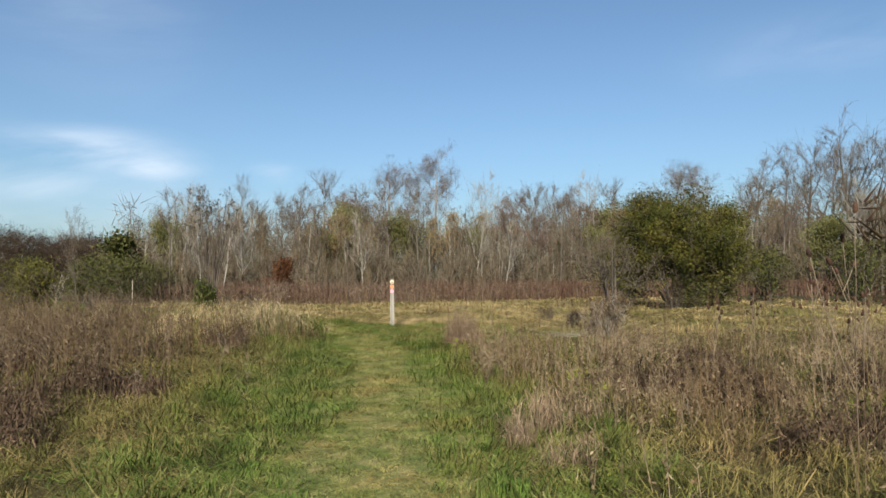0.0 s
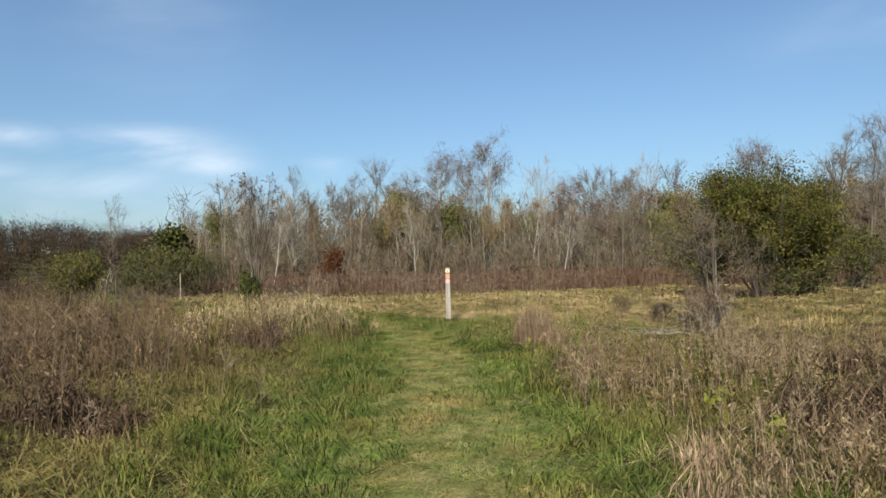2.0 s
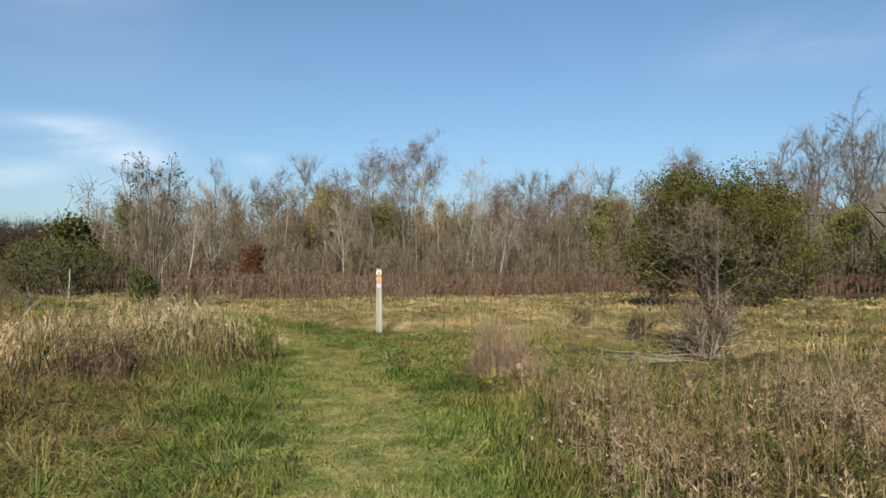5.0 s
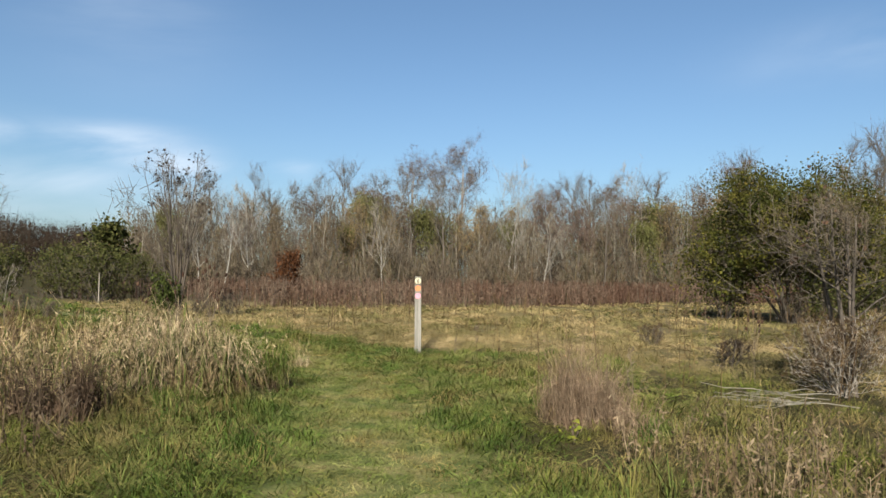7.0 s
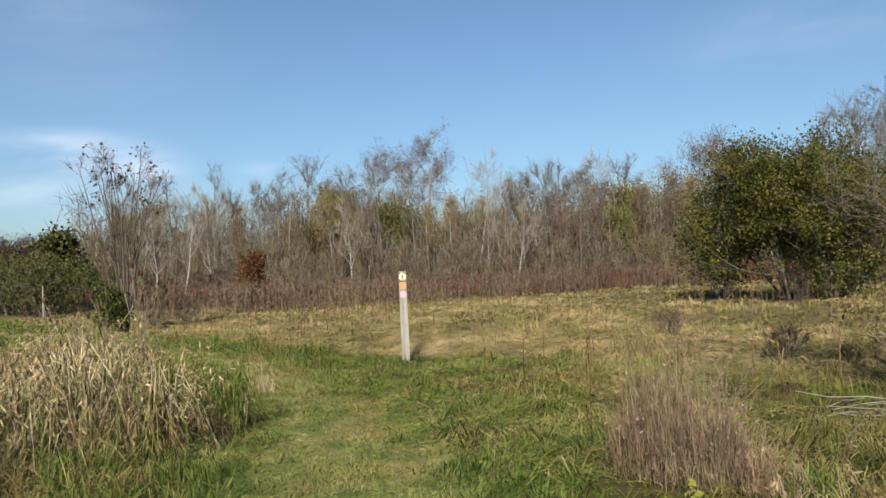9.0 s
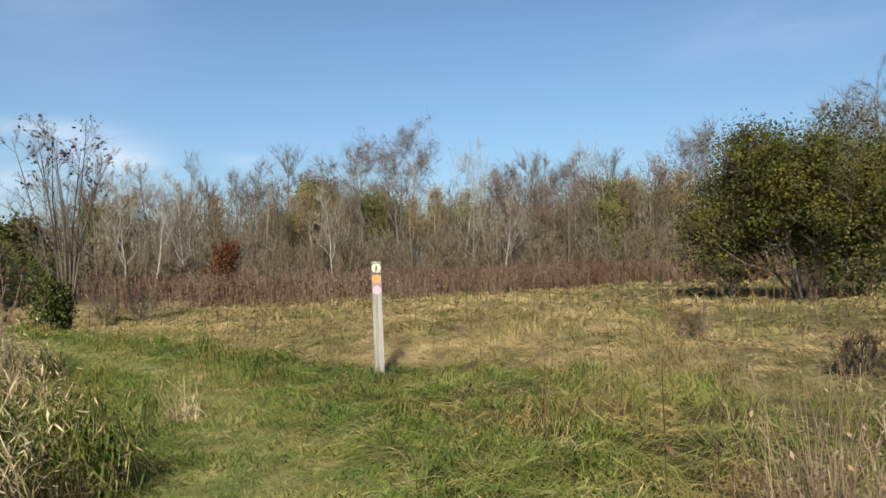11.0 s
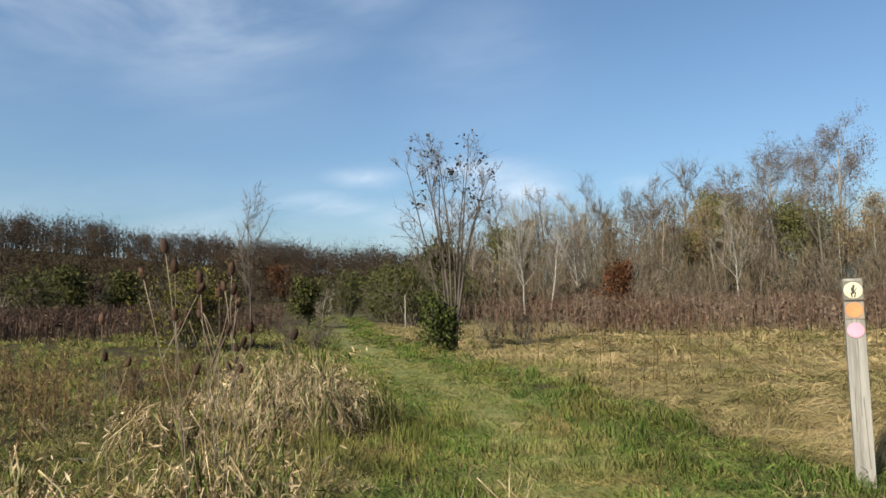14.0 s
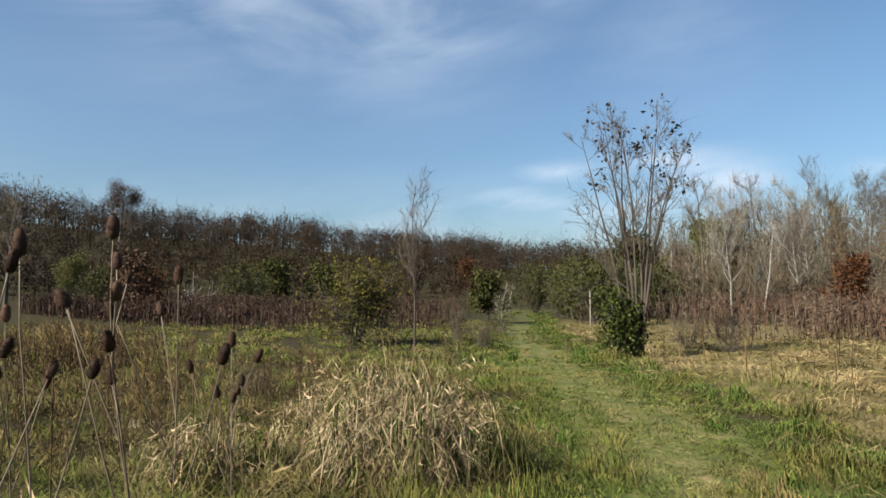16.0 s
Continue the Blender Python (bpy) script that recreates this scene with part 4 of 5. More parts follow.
for i, (x, y, h) in enumerate([(0.42, 15.6, 0.92), (0.62, 15.38, 0.78), (0.3, 15.85, 0.98), (0.78, 15.2, 0.55)]):
    reed_clump("dead_stalk_clump", x, y, 0.15, 0.15, 1000, h, m_clump, "upright clump of brown dead stalks", "weeds", 40 + i, (0.05, 0.62), 0.0042, False, crumpled=1000)

for i, (x, y, r, h) in enumerate([(-5.0, 9.4, 0.5, 0.55), (-4.6, 7.4, 0.5, 0.5), (-3.9, 8.4, 0.4, 0.42), (-4.1, 6.2, 0.45, 0.42), (3.5, 7.9, 0.5, 0.55), (3.4, 5.8, 0.55, 0.62), (3.8, 9.8, 0.35, 0.45), (-6.6, 10.6, 0.5, 0.55), (5.4, 9.0, 0.45, 0.5), (2.5, 8.7, 0.55, 0.58), (-7.9, 13.0, 0.5, 0.55), (4.6, 12.0, 0.4, 0.45)]):
    reed_clump("dark_weed_clump", x, y, r, r, 1000, h, m_dark, "dark brown tangle of dead weeds", "weeds", 70 + i, (0.2, 0.9), 0.009, True, "dark weed clumps")

# the first tuft is darker and denser, to paint the mound's shadowed hollow
for i, (x, y, r, h) in enumerate([(-6.25, 22.75, 0.28, 0.5), (-4.05, 19.75, 0.28, 0.48), (0.95, 15.1, 0.16, 0.3), (-4.1, 16.5, 0.25, 0.35), (-9.4, 23.4, 0.3, 0.4)]):
    reed_clump("sedge_tuft", x, y, r, r, 1300 if i == 0 else 700, h, m_leaf_green if i == 0 else m_tuft, "dense dark green tuft of sedge", "grass", 90 + i, (0.2, 1.2), 0.007, False, "sedge tufts")

# ---- trees ----


def grow(rng, h, r, limbs=13, low=0.22, spread=0.38, subs=6, twigs=5, wob=0.05, stems=1, top=0.92, rise=0.55, fan=0.12, steep=0.0):
    """Branches of one tree: rows of start, end, radii, level."""
    segs, tips, stems_out = [], [], []

    def branch(p, d, ln, rad, level):
        k = (6, 4, 3, 1)[level]
        q, pts = p, [(p, rad)]
        for i in range(k):
            d = unit(d + rng.normal(0, (wob, 0.16, 0.22, 0.25)[level], 3) + np.array([0, 0, (0.05 if stems == 1 else 0.012, rise * 0.35, rise * 0.25, 0.1)[level]]))
            q2 = q + d * ln / k
            ra, rb = rad * (1 - 0.85 * i / k), rad * (1 - 0.85 * (i + 1) / k)
            segs.append((*q, *q2, ra, rb, level))
            q = q2
            pts.append((q, rb))
        tips.append((*q, level))
        if level == 0:
            stems_out.append(pts)
        if level >= 3:
            return
        count = (limbs, subs, twigs)[level]
        for c in range(count):
            f = rng.uniform((low, 0.25, 0.2)[level], 1.0)
            i = min(int(f * k), k - 1)
            s = pts[i][0] + (pts[i + 1][0] - pts[i][0]) * (f * k - i)
            a = rng.uniform(0, 2 * np.pi)
            side = unit(np.cross(d, np.array([math.cos(a), math.sin(a), 0.3])))
            along = unit(pts[i + 1][0] - pts[i][0])
            nd = unit(side * (1.0 if level == 0 else 0.75) + along * (rng.uniform(0.35, 0.9) + steep))
            nl = (h * spread * (1.15 - 0.75 * (f - low) / max(1 - low, 0.1)), ln * 0.5, ln * 0.55)[level] * rng.uniform(0.6, 1.15)
            branch(s, nd, nl, max(pts[i][1] * (0.5, 0.5, 0.6)[level], 0.006), level + 1)

    for s in range(stems):
        a = 2 * np.pi * s / stems + rng.uniform(0, 1)
        off = np.array([math.cos(a), math.sin(a), 0]) * (0 if stems == 1 else r * 1.6)
        open_by = 0 if stems == 1 else fan * rng.uniform(0.35, 1.2)
        d = unit(np.array([math.cos(a) * open_by, math.sin(a) * open_by, 1.0]))
        branch(np.array([0.0, 0, -0.15]) + off, d, h * top * rng.uniform(0.85, 1.0), r, 0)
    return np.array(segs), np.array(tips), stems_out


def tree_parts(parent, rng, h, r, bark, twig_mat, leaf_mat=None, leaf_n=0, leaf_size=0.1, leaf_low=0.2, min_r=0.012, branch_bark=None, hazy=600, haze_len=0.7, leaf_spread=0.35, clumps=0, **kw):
    segs, tips, lines = grow(rng, h, r, **kw)
    lv = segs[:, 8]
    for pts in lines:
        geo_part("trunk" if len(lines) == 1 else "stem", tube([p for p, _ in pts], [max(q, min_r * 0.8) for _, q in pts], 7), bark, parent, smooth=True)
    s = segs[(lv == 1) | (lv == 2)]
    tagged(geo_part("branching", sticks(s[:, :3], s[:, 3:6], np.maximum(s[:, 6], min_r * 0.8), np.maximum(s[:, 7], min_r * 0.6), 3), branch_bark or bark, parent), kind="stuff")
    s = segs[lv == 3]
    gs = [spikes(s[:, :3], s[:, 3:6], np.maximum(s[:, 6], min_r * 0.55))]
    if hazy:
        q = segs[(lv >= 1) & (segs[:, 5] > h * 0.12)]
        q = q[rng.integers(0, len(q), hazy)]
        p = q[:, :3] + (q[:, 3:6] - q[:, :3]) * rng.random((hazy, 1))
        d = unit(unit(q[:, 3:6] - q[:, :3]) * 0.8 + rng.normal(0, 0.55, (hazy, 3)) + np.array([0, 0, 0.25])) * haze_len * rng.uniform(0.4, 1.2, (hazy, 1))
        gs.append(spikes(p, p + d, min_r * 0.45))
    tagged(geo_part("twig_haze", joined(gs), twig_mat, parent), kind="stuff")
    if leaf_mat:
        t = tips[(tips[:, 3] >= 2) & (tips[:, 2] > leaf_low * h)][:, :3]
        if clumps:
            t = t[rng.choice(len(t), min(clumps, len(t)), replace=False)]
        p = t[rng.integers(0, len(t), leaf_n)] + rng.normal(0, leaf_spread, (leaf_n, 3))
        p = p[p[:, 2] > 0.05]
        tagged(geo_part("crown", leaves(p, leaf_size, rng, 1.5), leaf_mat, parent), kind="stuff")
    return parent


def put(x, y, turn=0.0, s=1.0, sz=None, tip=0.0):
    return pose(x, y, float(height(x, y)), tip, 0, turn) @ Matrix.Diagonal((s, s, sz or s, 1))


def make_tree(label, x, y, seed, h, r, bark, twig_mat, group="", name="tree", category="tree", **kw):
    e = empty(name, put(x, y), label, category, group)
    return tree_parts(e, np.random.default_rng(seed), h, r, bark, twig_mat, **kw)


# the many-stemmed bare tree with the ivied foot
make_tree("bare many-stemmed tree with a few dark dry leaves", -11.5, 33.6, 301, 6.8, 0.045, m_bark_red, m_wood, stems=10, limbs=10, low=0.3, spread=0.2, subs=5, twigs=3,
          rise=0.5, fan=0.1, hazy=900, haze_len=0.45, min_r=0.007, leaf_mat=m_leaf_black, leaf_n=230, leaf_size=0.075, leaf_low=0.62, leaf_spread=0.09, clumps=70, wob=0.05, steep=0.45)
make_tree("dense dark green ivy bush at the bare tree's foot", -11.75, 33.1, 302, 1.75, 0.03, m_bark, m_wood, name="ivy_bush", category="bush", stems=6, limbs=7, low=0.05, spread=0.26, subs=4, twigs=3,
          hazy=100, haze_len=0.2, leaf_mat=m_ivy, leaf_n=2300, leaf_size=0.06, leaf_low=0.02, leaf_spread=0.17, clumps=46, fan=0.08)
# the big yellow-green bush
make_tree("large spreading bush with yellow-green leaves", 12.6, 37.0, 303, 6.0, 0.07, m_bark, m_wood, name="bush", category="bush", stems=10, limbs=8, low=0.2, spread=0.5, subs=5, twigs=4,
          fan=0.6, hazy=2600, haze_len=0.7, leaf_mat=m_leaf_bush, leaf_n=50000, leaf_size=0.068, leaf_low=0.05, leaf_spread=0.3, clumps=560, rise=0.4)
make_tree("yellow-green bush at the field's edge", 15.5, 38.5, 304, 4.2, 0.08, m_bark, m_wood, name="bush", category="bush", stems=7, limbs=8, low=0.2, spread=0.5, subs=5, twigs=4,
          fan=0.45, hazy=1500, haze_len=0.5, leaf_mat=m_leaf_bush, leaf_n=9000, leaf_size=0.085, leaf_low=0.1, leaf_spread=0.26, clumps=220, rise=0.4)
make_tree("yellow-green bush at the field's edge", 10.6, 38.4, 316, 3.2, 0.05, m_bark, m_wood, name="bush", category="bush", stems=7, limbs=8, low=0.1, spread=0.5, subs=4, twigs=3,
          fan=0.45, hazy=700, haze_len=0.5, leaf_mat=m_leaf_bush, leaf_n=6000, leaf_size=0.08, leaf_low=0.04, leaf_spread=0.26, clumps=160, rise=0.4)
# added dark leaves that stand in for the shade under the canopy
for x, y, seed in ((13.3, 36.6, 632), (15.0, 36.9, 633)):
    make_tree("low dark green leaves added as shade beneath the large bush", x, y, seed, 1.7, 0.03, m_bark, m_wood, name="bush", category="bush", stems=6, limbs=7, low=0.05, spread=0.5, subs=4, twigs=3,
              fan=0.5, hazy=500, haze_len=0.3, leaf_mat=m_leaf_green, leaf_n=2200, leaf_size=0.075, leaf_low=0.02, leaf_spread=0.22, clumps=90)
# the bare thorny tree beside the trail
make_tree("bare spreading thorn tree with grey twigs", 4.6, 18.3, 305, 3.3, 0.05, m_bark, m_wood, stems=4, limbs=9, low=0.36, spread=0.46, subs=6, twigs=4,
          fan=0.1, rise=0.1, hazy=900, haze_len=0.3, min_r=0.005, leaf_mat=m_leaf_dry, leaf_n=60, leaf_size=0.05, leaf_spread=0.02)
make_tree("tangle of grey dead brush round a tree's foot", 4.4, 18.1, 306, 1.25, 0.014, m_bark_pale, m_dead, name="brush", category="shrub", stems=16, limbs=8, low=0.08, spread=0.5, subs=5, twigs=3,
          fan=0.6, hazy=2200, haze_len=0.22, min_r=0.004)
# the sapling and bush beyond the reeds
make_tree("slender bare sapling tree in the meadow", -16.9, 31.0, 307, 5.6, 0.036, m_bark_red, m_wood, limbs=15, low=0.3, spread=0.28, subs=5, twigs=4, rise=0.8, hazy=450, haze_len=0.4, min_r=0.006, steep=0.3)
make_tree("round bush with yellow and green leaves", -18.9, 30.4, 308, 2.45, 0.035, m_bark, m_wood, name="bush", category="bush", stems=7, limbs=8, low=0.08, spread=0.5, subs=5, twigs=4, fan=0.5,
          hazy=500, haze_len=0.3, leaf_mat=m_leaf_yellow, leaf_n=6500, leaf_size=0.045, leaf_low=0.08, leaf_spread=0.25)
hedge = make_tree("dark green leafy bush beside the grass track", -22.0, 47.5, 309, 3.2, 0.05, m_bark, m_wood, "bushes by the track", "bush", "bush", stems=7, limbs=8, low=0.08, spread=0.5, subs=4, twigs=2, fan=0.45,
                  hazy=600, haze_len=0.35, leaf_mat=m_leaf_green, leaf_n=3400, leaf_size=0.085, leaf_low=0.05, leaf_spread=0.3, clumps=120)
for x, y, a, s in ((-29, 54.5, 140, 1.0), (-25.2, 50.8, 60, 1.05), (-27.6, 53.2, 300, 1.1), (-24, 56, 220, 0.95), (-38, 62, 80, 1.2), (-46.5, 40.7, 10, 1.1), (-49.5, 32, 130, 1.0), (24, 50, 30, 1.2), (29, 47, 200, 1.3), (36, 52, 90, 1.4)):
    copy_thing(hedge, put(x, y, a, s))

# ---- the woods round the field ----
KINDS = {}
KINDS["bare"] = [make_tree("bare grey-brown woodland tree", 0, 90, 400 + i, 12, 0.14, m_bark, m_wood, "woodland trees", limbs=15, low=0.18, spread=0.36, subs=6, twigs=4, rise=0.5, hazy=900, haze_len=0.95, min_r=0.018, steep=0.4) for i in range(4)]
KINDS["birch"] = [make_tree("bare tree with a pale white trunk", 0, 90, 420 + i, 12, 0.085, m_bark_white, m_pale_twig, "woodland trees", limbs=14, low=0.25, spread=0.34, subs=6, twigs=4, rise=0.6, hazy=800, haze_len=0.8, min_r=0.016, wob=0.08, branch_bark=m_bark_white, steep=0.55) for i in range(2)]
KINDS["maroon"] = [make_tree("tall tree with sparse reddish-brown leaves", 0, 90, 430 + i, 20, 0.32, m_bark_pale, m_wood, "woodland trees", limbs=17, low=0.34, spread=0.4, subs=7, twigs=4, rise=0.35, hazy=1200, haze_len=0.9, min_r=0.026, branch_bark=m_bark_white, steep=0.15,
                              leaf_mat=m_leaf_red, leaf_n=8000, leaf_size=0.08, leaf_low=0.45, leaf_spread=0.32, clumps=300) for i in range(2)]
KINDS["great"] = [make_tree("great bare tree with a wide branching crown", 0, 90, 440 + i, 19, 0.32, m_bark, m_wood, "woodland trees", limbs=14, low=0.28, spread=0.46, subs=8, twigs=6, rise=0.4, hazy=1500, haze_len=1.0, min_r=0.026, steep=0.2) for i in range(2)]
KINDS["tan"] = [make_tree("woodland tree with thin tan leaves", 0, 90, 450, 10.5, 0.16, m_bark, m_wood, "woodland trees", limbs=13, low=0.25, spread=0.3, subs=5, twigs=4, rise=0.8, hazy=600, haze_len=0.8, min_r=0.022, steep=0.6, leaf_mat=m_leaf_tan, leaf_n=3200, leaf_size=0.1, leaf_spread=0.5)]
KINDS["olive"] = [make_tree("woodland tree with olive green leaves", 0, 90, 451, 10, 0.16, m_bark, m_wood, "woodland trees", limbs=13, low=0.2, spread=0.32, subs=5, twigs=4, rise=0.7, hazy=300, haze_len=0.8, min_r=0.022, steep=0.5, leaf_mat=m_leaf_pale, leaf_n=6000, leaf_size=0.14, leaf_spread=0.55)]
KINDS["rust"] = [make_tree("bushy tree with rust-red leaves", 0, 90, 452, 3.6, 0.07, m_bark, m_wood, "woodland trees", stems=3, fan=0.15, limbs=11, low=0.1, spread=0.36, subs=5, twigs=4, hazy=200, haze_len=0.4, leaf_mat=m_leaf_rust, leaf_n=3400, leaf_size=0.11, leaf_low=0.05, leaf_spread=0.3)]
KINDS["dark"] = [make_tree("dark green leafy woodland tree", 0, 90, 453, 6, 0.1, m_bark, m_wood, "woodland trees", limbs=13, low=0.08, spread=0.34, subs=5, twigs=4, hazy=200, haze_len=0.5, leaf_mat=m_leaf_green, leaf_n=3200, leaf_size=0.2, leaf_low=0.05, leaf_spread=0.4)]
KINDS["russet"] = [make_tree("woodland tree with thin russet leaves", 0, 90, 456, 11, 0.15, m_bark, m_wood, "woodland trees", limbs=13, low=0.3, spread=0.3, subs=5, twigs=4, rise=0.5, hazy=600, haze_len=1.0, min_r=0.022, steep=0.6, leaf_mat=m_leaf_red, leaf_n=2400, leaf_size=0.1, leaf_low=0.4, leaf_spread=0.5)]
KINDS["oak"] = [make_tree("oak with dark russet leaves", 0, 90, 454, 15, 0.4, m_bark, m_wood, "woodland trees", limbs=15, low=0.14, spread=0.46, subs=6, twigs=4, rise=0.3, hazy=700, haze_len=0.9, min_r=0.03, leaf_mat=m_leaf_dry, leaf_n=14000, leaf_size=0.12, leaf_low=0.2, leaf_spread=0.6)]
USED = set()


def plant(kind, x, y, s=1.0, turn=None, i=None, sz=None):
    rng = random.Random(int(x * 131 + y * 17))
    turn = rng.uniform(0, 360) if turn is None else turn
    opts = KINDS[kind]
    src = opts[rng.randrange(len(opts)) if i is None else i]
    m = put(x, y, turn, s, sz, rng.uniform(-7, 7) if kind == "birch" else rng.uniform(-2.5, 2.5))
    if src.name not in USED:
        USED.add(src.name)
        src.matrix_basis = m
        return src
    e = copy_thing(src, m)
    e.matrix_basis = m
    return e


def polar(az, r, x0=0.0, y0=0.0):
    return x0 - r * math.sin(radians(az)), y0 + r * math.cos(radians(az))


# trees that stand out, by bearing from the walk's start and distance
for kind, az, r, s, i in [("maroon", 1.2, 130, 1.28, 0), ("maroon", 4.3, 128, 1.14, 1), ("olive", 3.2, 92, 1.12, 0), ("birch", -2.6, 100, 1.5, 0), ("birch", -5.2, 78, 0.8, 1), ("birch", 6.8, 78, 0.9, 1), ("birch", -22, 70, 0.7, 0), ("tan", -0.2, 100, 1.25, 0),
                          ("rust", 13.6, 62, 1.0, 0), ("birch", 18.2, 74, 0.88, 0), ("birch", 19.8, 73, 0.84, 1), ("birch", 16.6, 78, 0.98, 1), ("great", -28.3, 112, 1.22, 0), ("great", -31.5, 108, 1.25, 1), ("great", -34.5, 104, 1.1, 0),
                          ("birch", 16.6, 100, 1.15, 1), ("birch", 21.5, 96, 1.2, 0), ("maroon", -10.5, 105, 0.75, 0), ("tan", -12.5, 100, 1.2, 0), ("olive", -14.3, 98, 1.25, 0), ("maroon", -19.5, 120, 0.98, 1),
                          ("dark", 25.9, 78, 1.2, 0), ("dark", 31, 52, 0.5, 0), ("dark", 27.5, 62, 0.55, 0), ("olive", 9.5, 96, 0.9, 0), ("tan", 9.0, 94, 1.15, 0), ("maroon", 8.5, 112, 0.78, 1), ("maroon", -6.0, 108, 0.75, 1)]:
    plant(kind, *polar(az, r), s, i=i)
rng_w = random.Random(5)
for row, (r0, count, s0) in enumerate(((86, 28, 0.95), (100, 30, 1.12), (118, 26, 1.36))):
    for k in range(count):
        az = -42 + 66 * (k + rng_w.uniform(0.1, 0.9)) / count
        r = r0 + rng_w.uniform(-5, 6) - (10 if az < -22 else 0)
        tall = float(np.interp(az, (-42, -26, -16, -8, -5, 0, 6, 12, 15, 20, 24, 28), (1.1, 1.1, 1.25, 1.2, 1.0, 1.05, 1.25, 1.2, 1.0, 1.12, 0.95, 0.85)))
        s1 = s0 * tall * rng_w.uniform(0.78, 1.12)
        plant(rng_w.choice(["bare"] * 6 + ["birch", "tan", "tan", "olive", "olive", "russet"]), *polar(az, r), s1 * 0.95, sz=s1)
# on the ridge and its foot
for az, r, kind, s in ((72.8, 120, "oak", 0.78), (80, 60, "great", 0.55),  (57, 60, "dark", 0.75), (61, 58, "dark", 0.8), (70.5, 44, "rust", 0.8), (76, 46, "olive", 0.4),
                       (45, 90, "rust", 1.3), (83, 90, "oak", 0.8)):
    plant(kind, *polar(az, r, -2.6, 18.8), s)


def far_wood(n, place, h0, h1, mat, name, label, rng, per=46, twig=1.0, r=0.05, uphill=False, flakes=0):
    x, y = place(n, rng)
    b = on_ground(x, y)
    n = len(x)
    h = rng.uniform(h0, h1, n)
    if uphill:
        h = h * np.interp(np.hypot(x + 2.6, y - 18.8), [60, 85, 165], [0.38, 0.55, 1.0])
    top = b + np.stack([rng.normal(0, 0.6, n), rng.normal(0, 0.6, n), h], 1)
    gs = [sticks(b, b + (top - b) * (0.8 if uphill else 1.0), 0.11, 0.03)]
    i = np.repeat(np.arange(n), per)
    k = 0.05 + 0.95 * rng.random(len(i)) ** 0.8
    wid = h[i] * (0.34 if uphill else 0.26) * np.sqrt(np.clip(1.12 - k, 0.04, 1))
    p = b[i] + (top - b)[i] * k[:, None] + rng.normal(0, 1, (len(i), 3)) * (wid * 0.55)[:, None] * np.array([1, 1, 0.3])
    p[:, 2] = np.maximum(p[:, 2], b[i, 2] + 0.1)
    d = unit(rng.normal(0, 0.8 if uphill else 0.65, (len(i), 3)) + np.array([0, 0, 1.0])) * twig * rng.uniform(0.5, 1.5, (len(i), 1))
    gs.append(spikes(p, p + d, r * rng.uniform(0.6, 1.5, len(i))))
    if flakes:
        i = np.repeat(np.arange(n), flakes)
        o = unit(rng.normal(size=(len(i), 3)) + np.array([0, 0, 0.3]))
        lump = 0.84 + 0.2 * np.sin(o[:, 0] * 5 + i * 1.7) * np.sin(o[:, 1] * 5 + o[:, 2] * 4 + i)
        reach = np.stack([h * rng.uniform(0.3, 0.44, n), h * rng.uniform(0.3, 0.44, n), h * 0.5], 1)[i] * lump[:, None]
        heart = b[i] + np.stack([np.zeros(len(i)), np.zeros(len(i)), h[i] * 0.5], 1)
        one = np.arange(len(i)) % 3 > 0
        gs.append(leaves((heart + o * reach * rng.uniform(0.2, 0.92, (len(i), 1)) ** 0.6)[one], 0.17, rng, 2.0))
        two = ~one
        gs.append(spikes((heart + o * reach * 0.55)[two], (heart + o * reach * rng.uniform(0.9, 1.12, (len(i), 1)))[two], 0.035))
    return stuff(name, joined(gs), mat, label, "woods")


def ring_place(az0, az1, r0, r1, x0=0.0, y0=0.0):
    def place(n, rng):
        a = np.radians(rng.uniform(az0, az1, n))
        r = r0 + (r1 - r0) * rng.random(n) ** 0.75
        return x0 - r * np.sin(a), y0 + r * np.cos(a)
    return place


def sapling_stand(n, place, rng):
    """Thin pale young stems with steep side shoots, along the front of the woods."""
    x, y = place(n, rng)
    b = on_ground(x, y) - np.array([0, 0, 0.1])
    h = rng.uniform(4.5, 12.5, n)
    top = b + np.stack([rng.normal(0, 0.07, n) * h, rng.normal(0, 0.07, n) * h, h], 1)
    mid = b + (top - b) * 0.5 + np.stack([rng.normal(0, 0.18, n), rng.normal(0, 0.18, n), np.zeros(n)], 1)
    gs = [sticks(b, mid, 0.055, 0.042), sticks(mid, top, 0.042, 0.012)]
    i = np.repeat(np.arange(n), 16)
    k = rng.uniform(0.3, 1.0, (len(i), 1))
    s0 = mid[i] + np.where(k < 0.5, (b - mid)[i] * (1 - 2 * k), (top - mid)[i] * (2 * k - 1))
    d = unit(rng.normal(0, 0.65, (len(i), 3)) * np.array([1, 1, 0.2]) + np.array([0, 0, 0.9])) * (h[i] * rng.uniform(0.1, 0.26, len(i)))[:, None]
    gs.append(spikes(s0, s0 + d, 0.02))
    return stuff("sapling_stand", joined(gs), m_pale_twig, "thin pale young trunks along the woodland edge", "woods")


rng_f = np.random.default_rng(55)
far_wood(430, ring_place(-46, 25, 88, 138), 6.5, 12, m_wood, "woodland_thicket", "dense leafless grey-brown thicket between the trees", rng_f, 150, 1.8, 0.036)
sapling_stand(210, ring_place(-46, 26, 82, 116), rng_f)
far_wood(380, ring_place(-46, 27, 76, 90), 1.5, 5.5, m_wood, "woodland_thicket", "low leafless brush along the woodland edge", rng_f, 80, 1.3, 0.028)
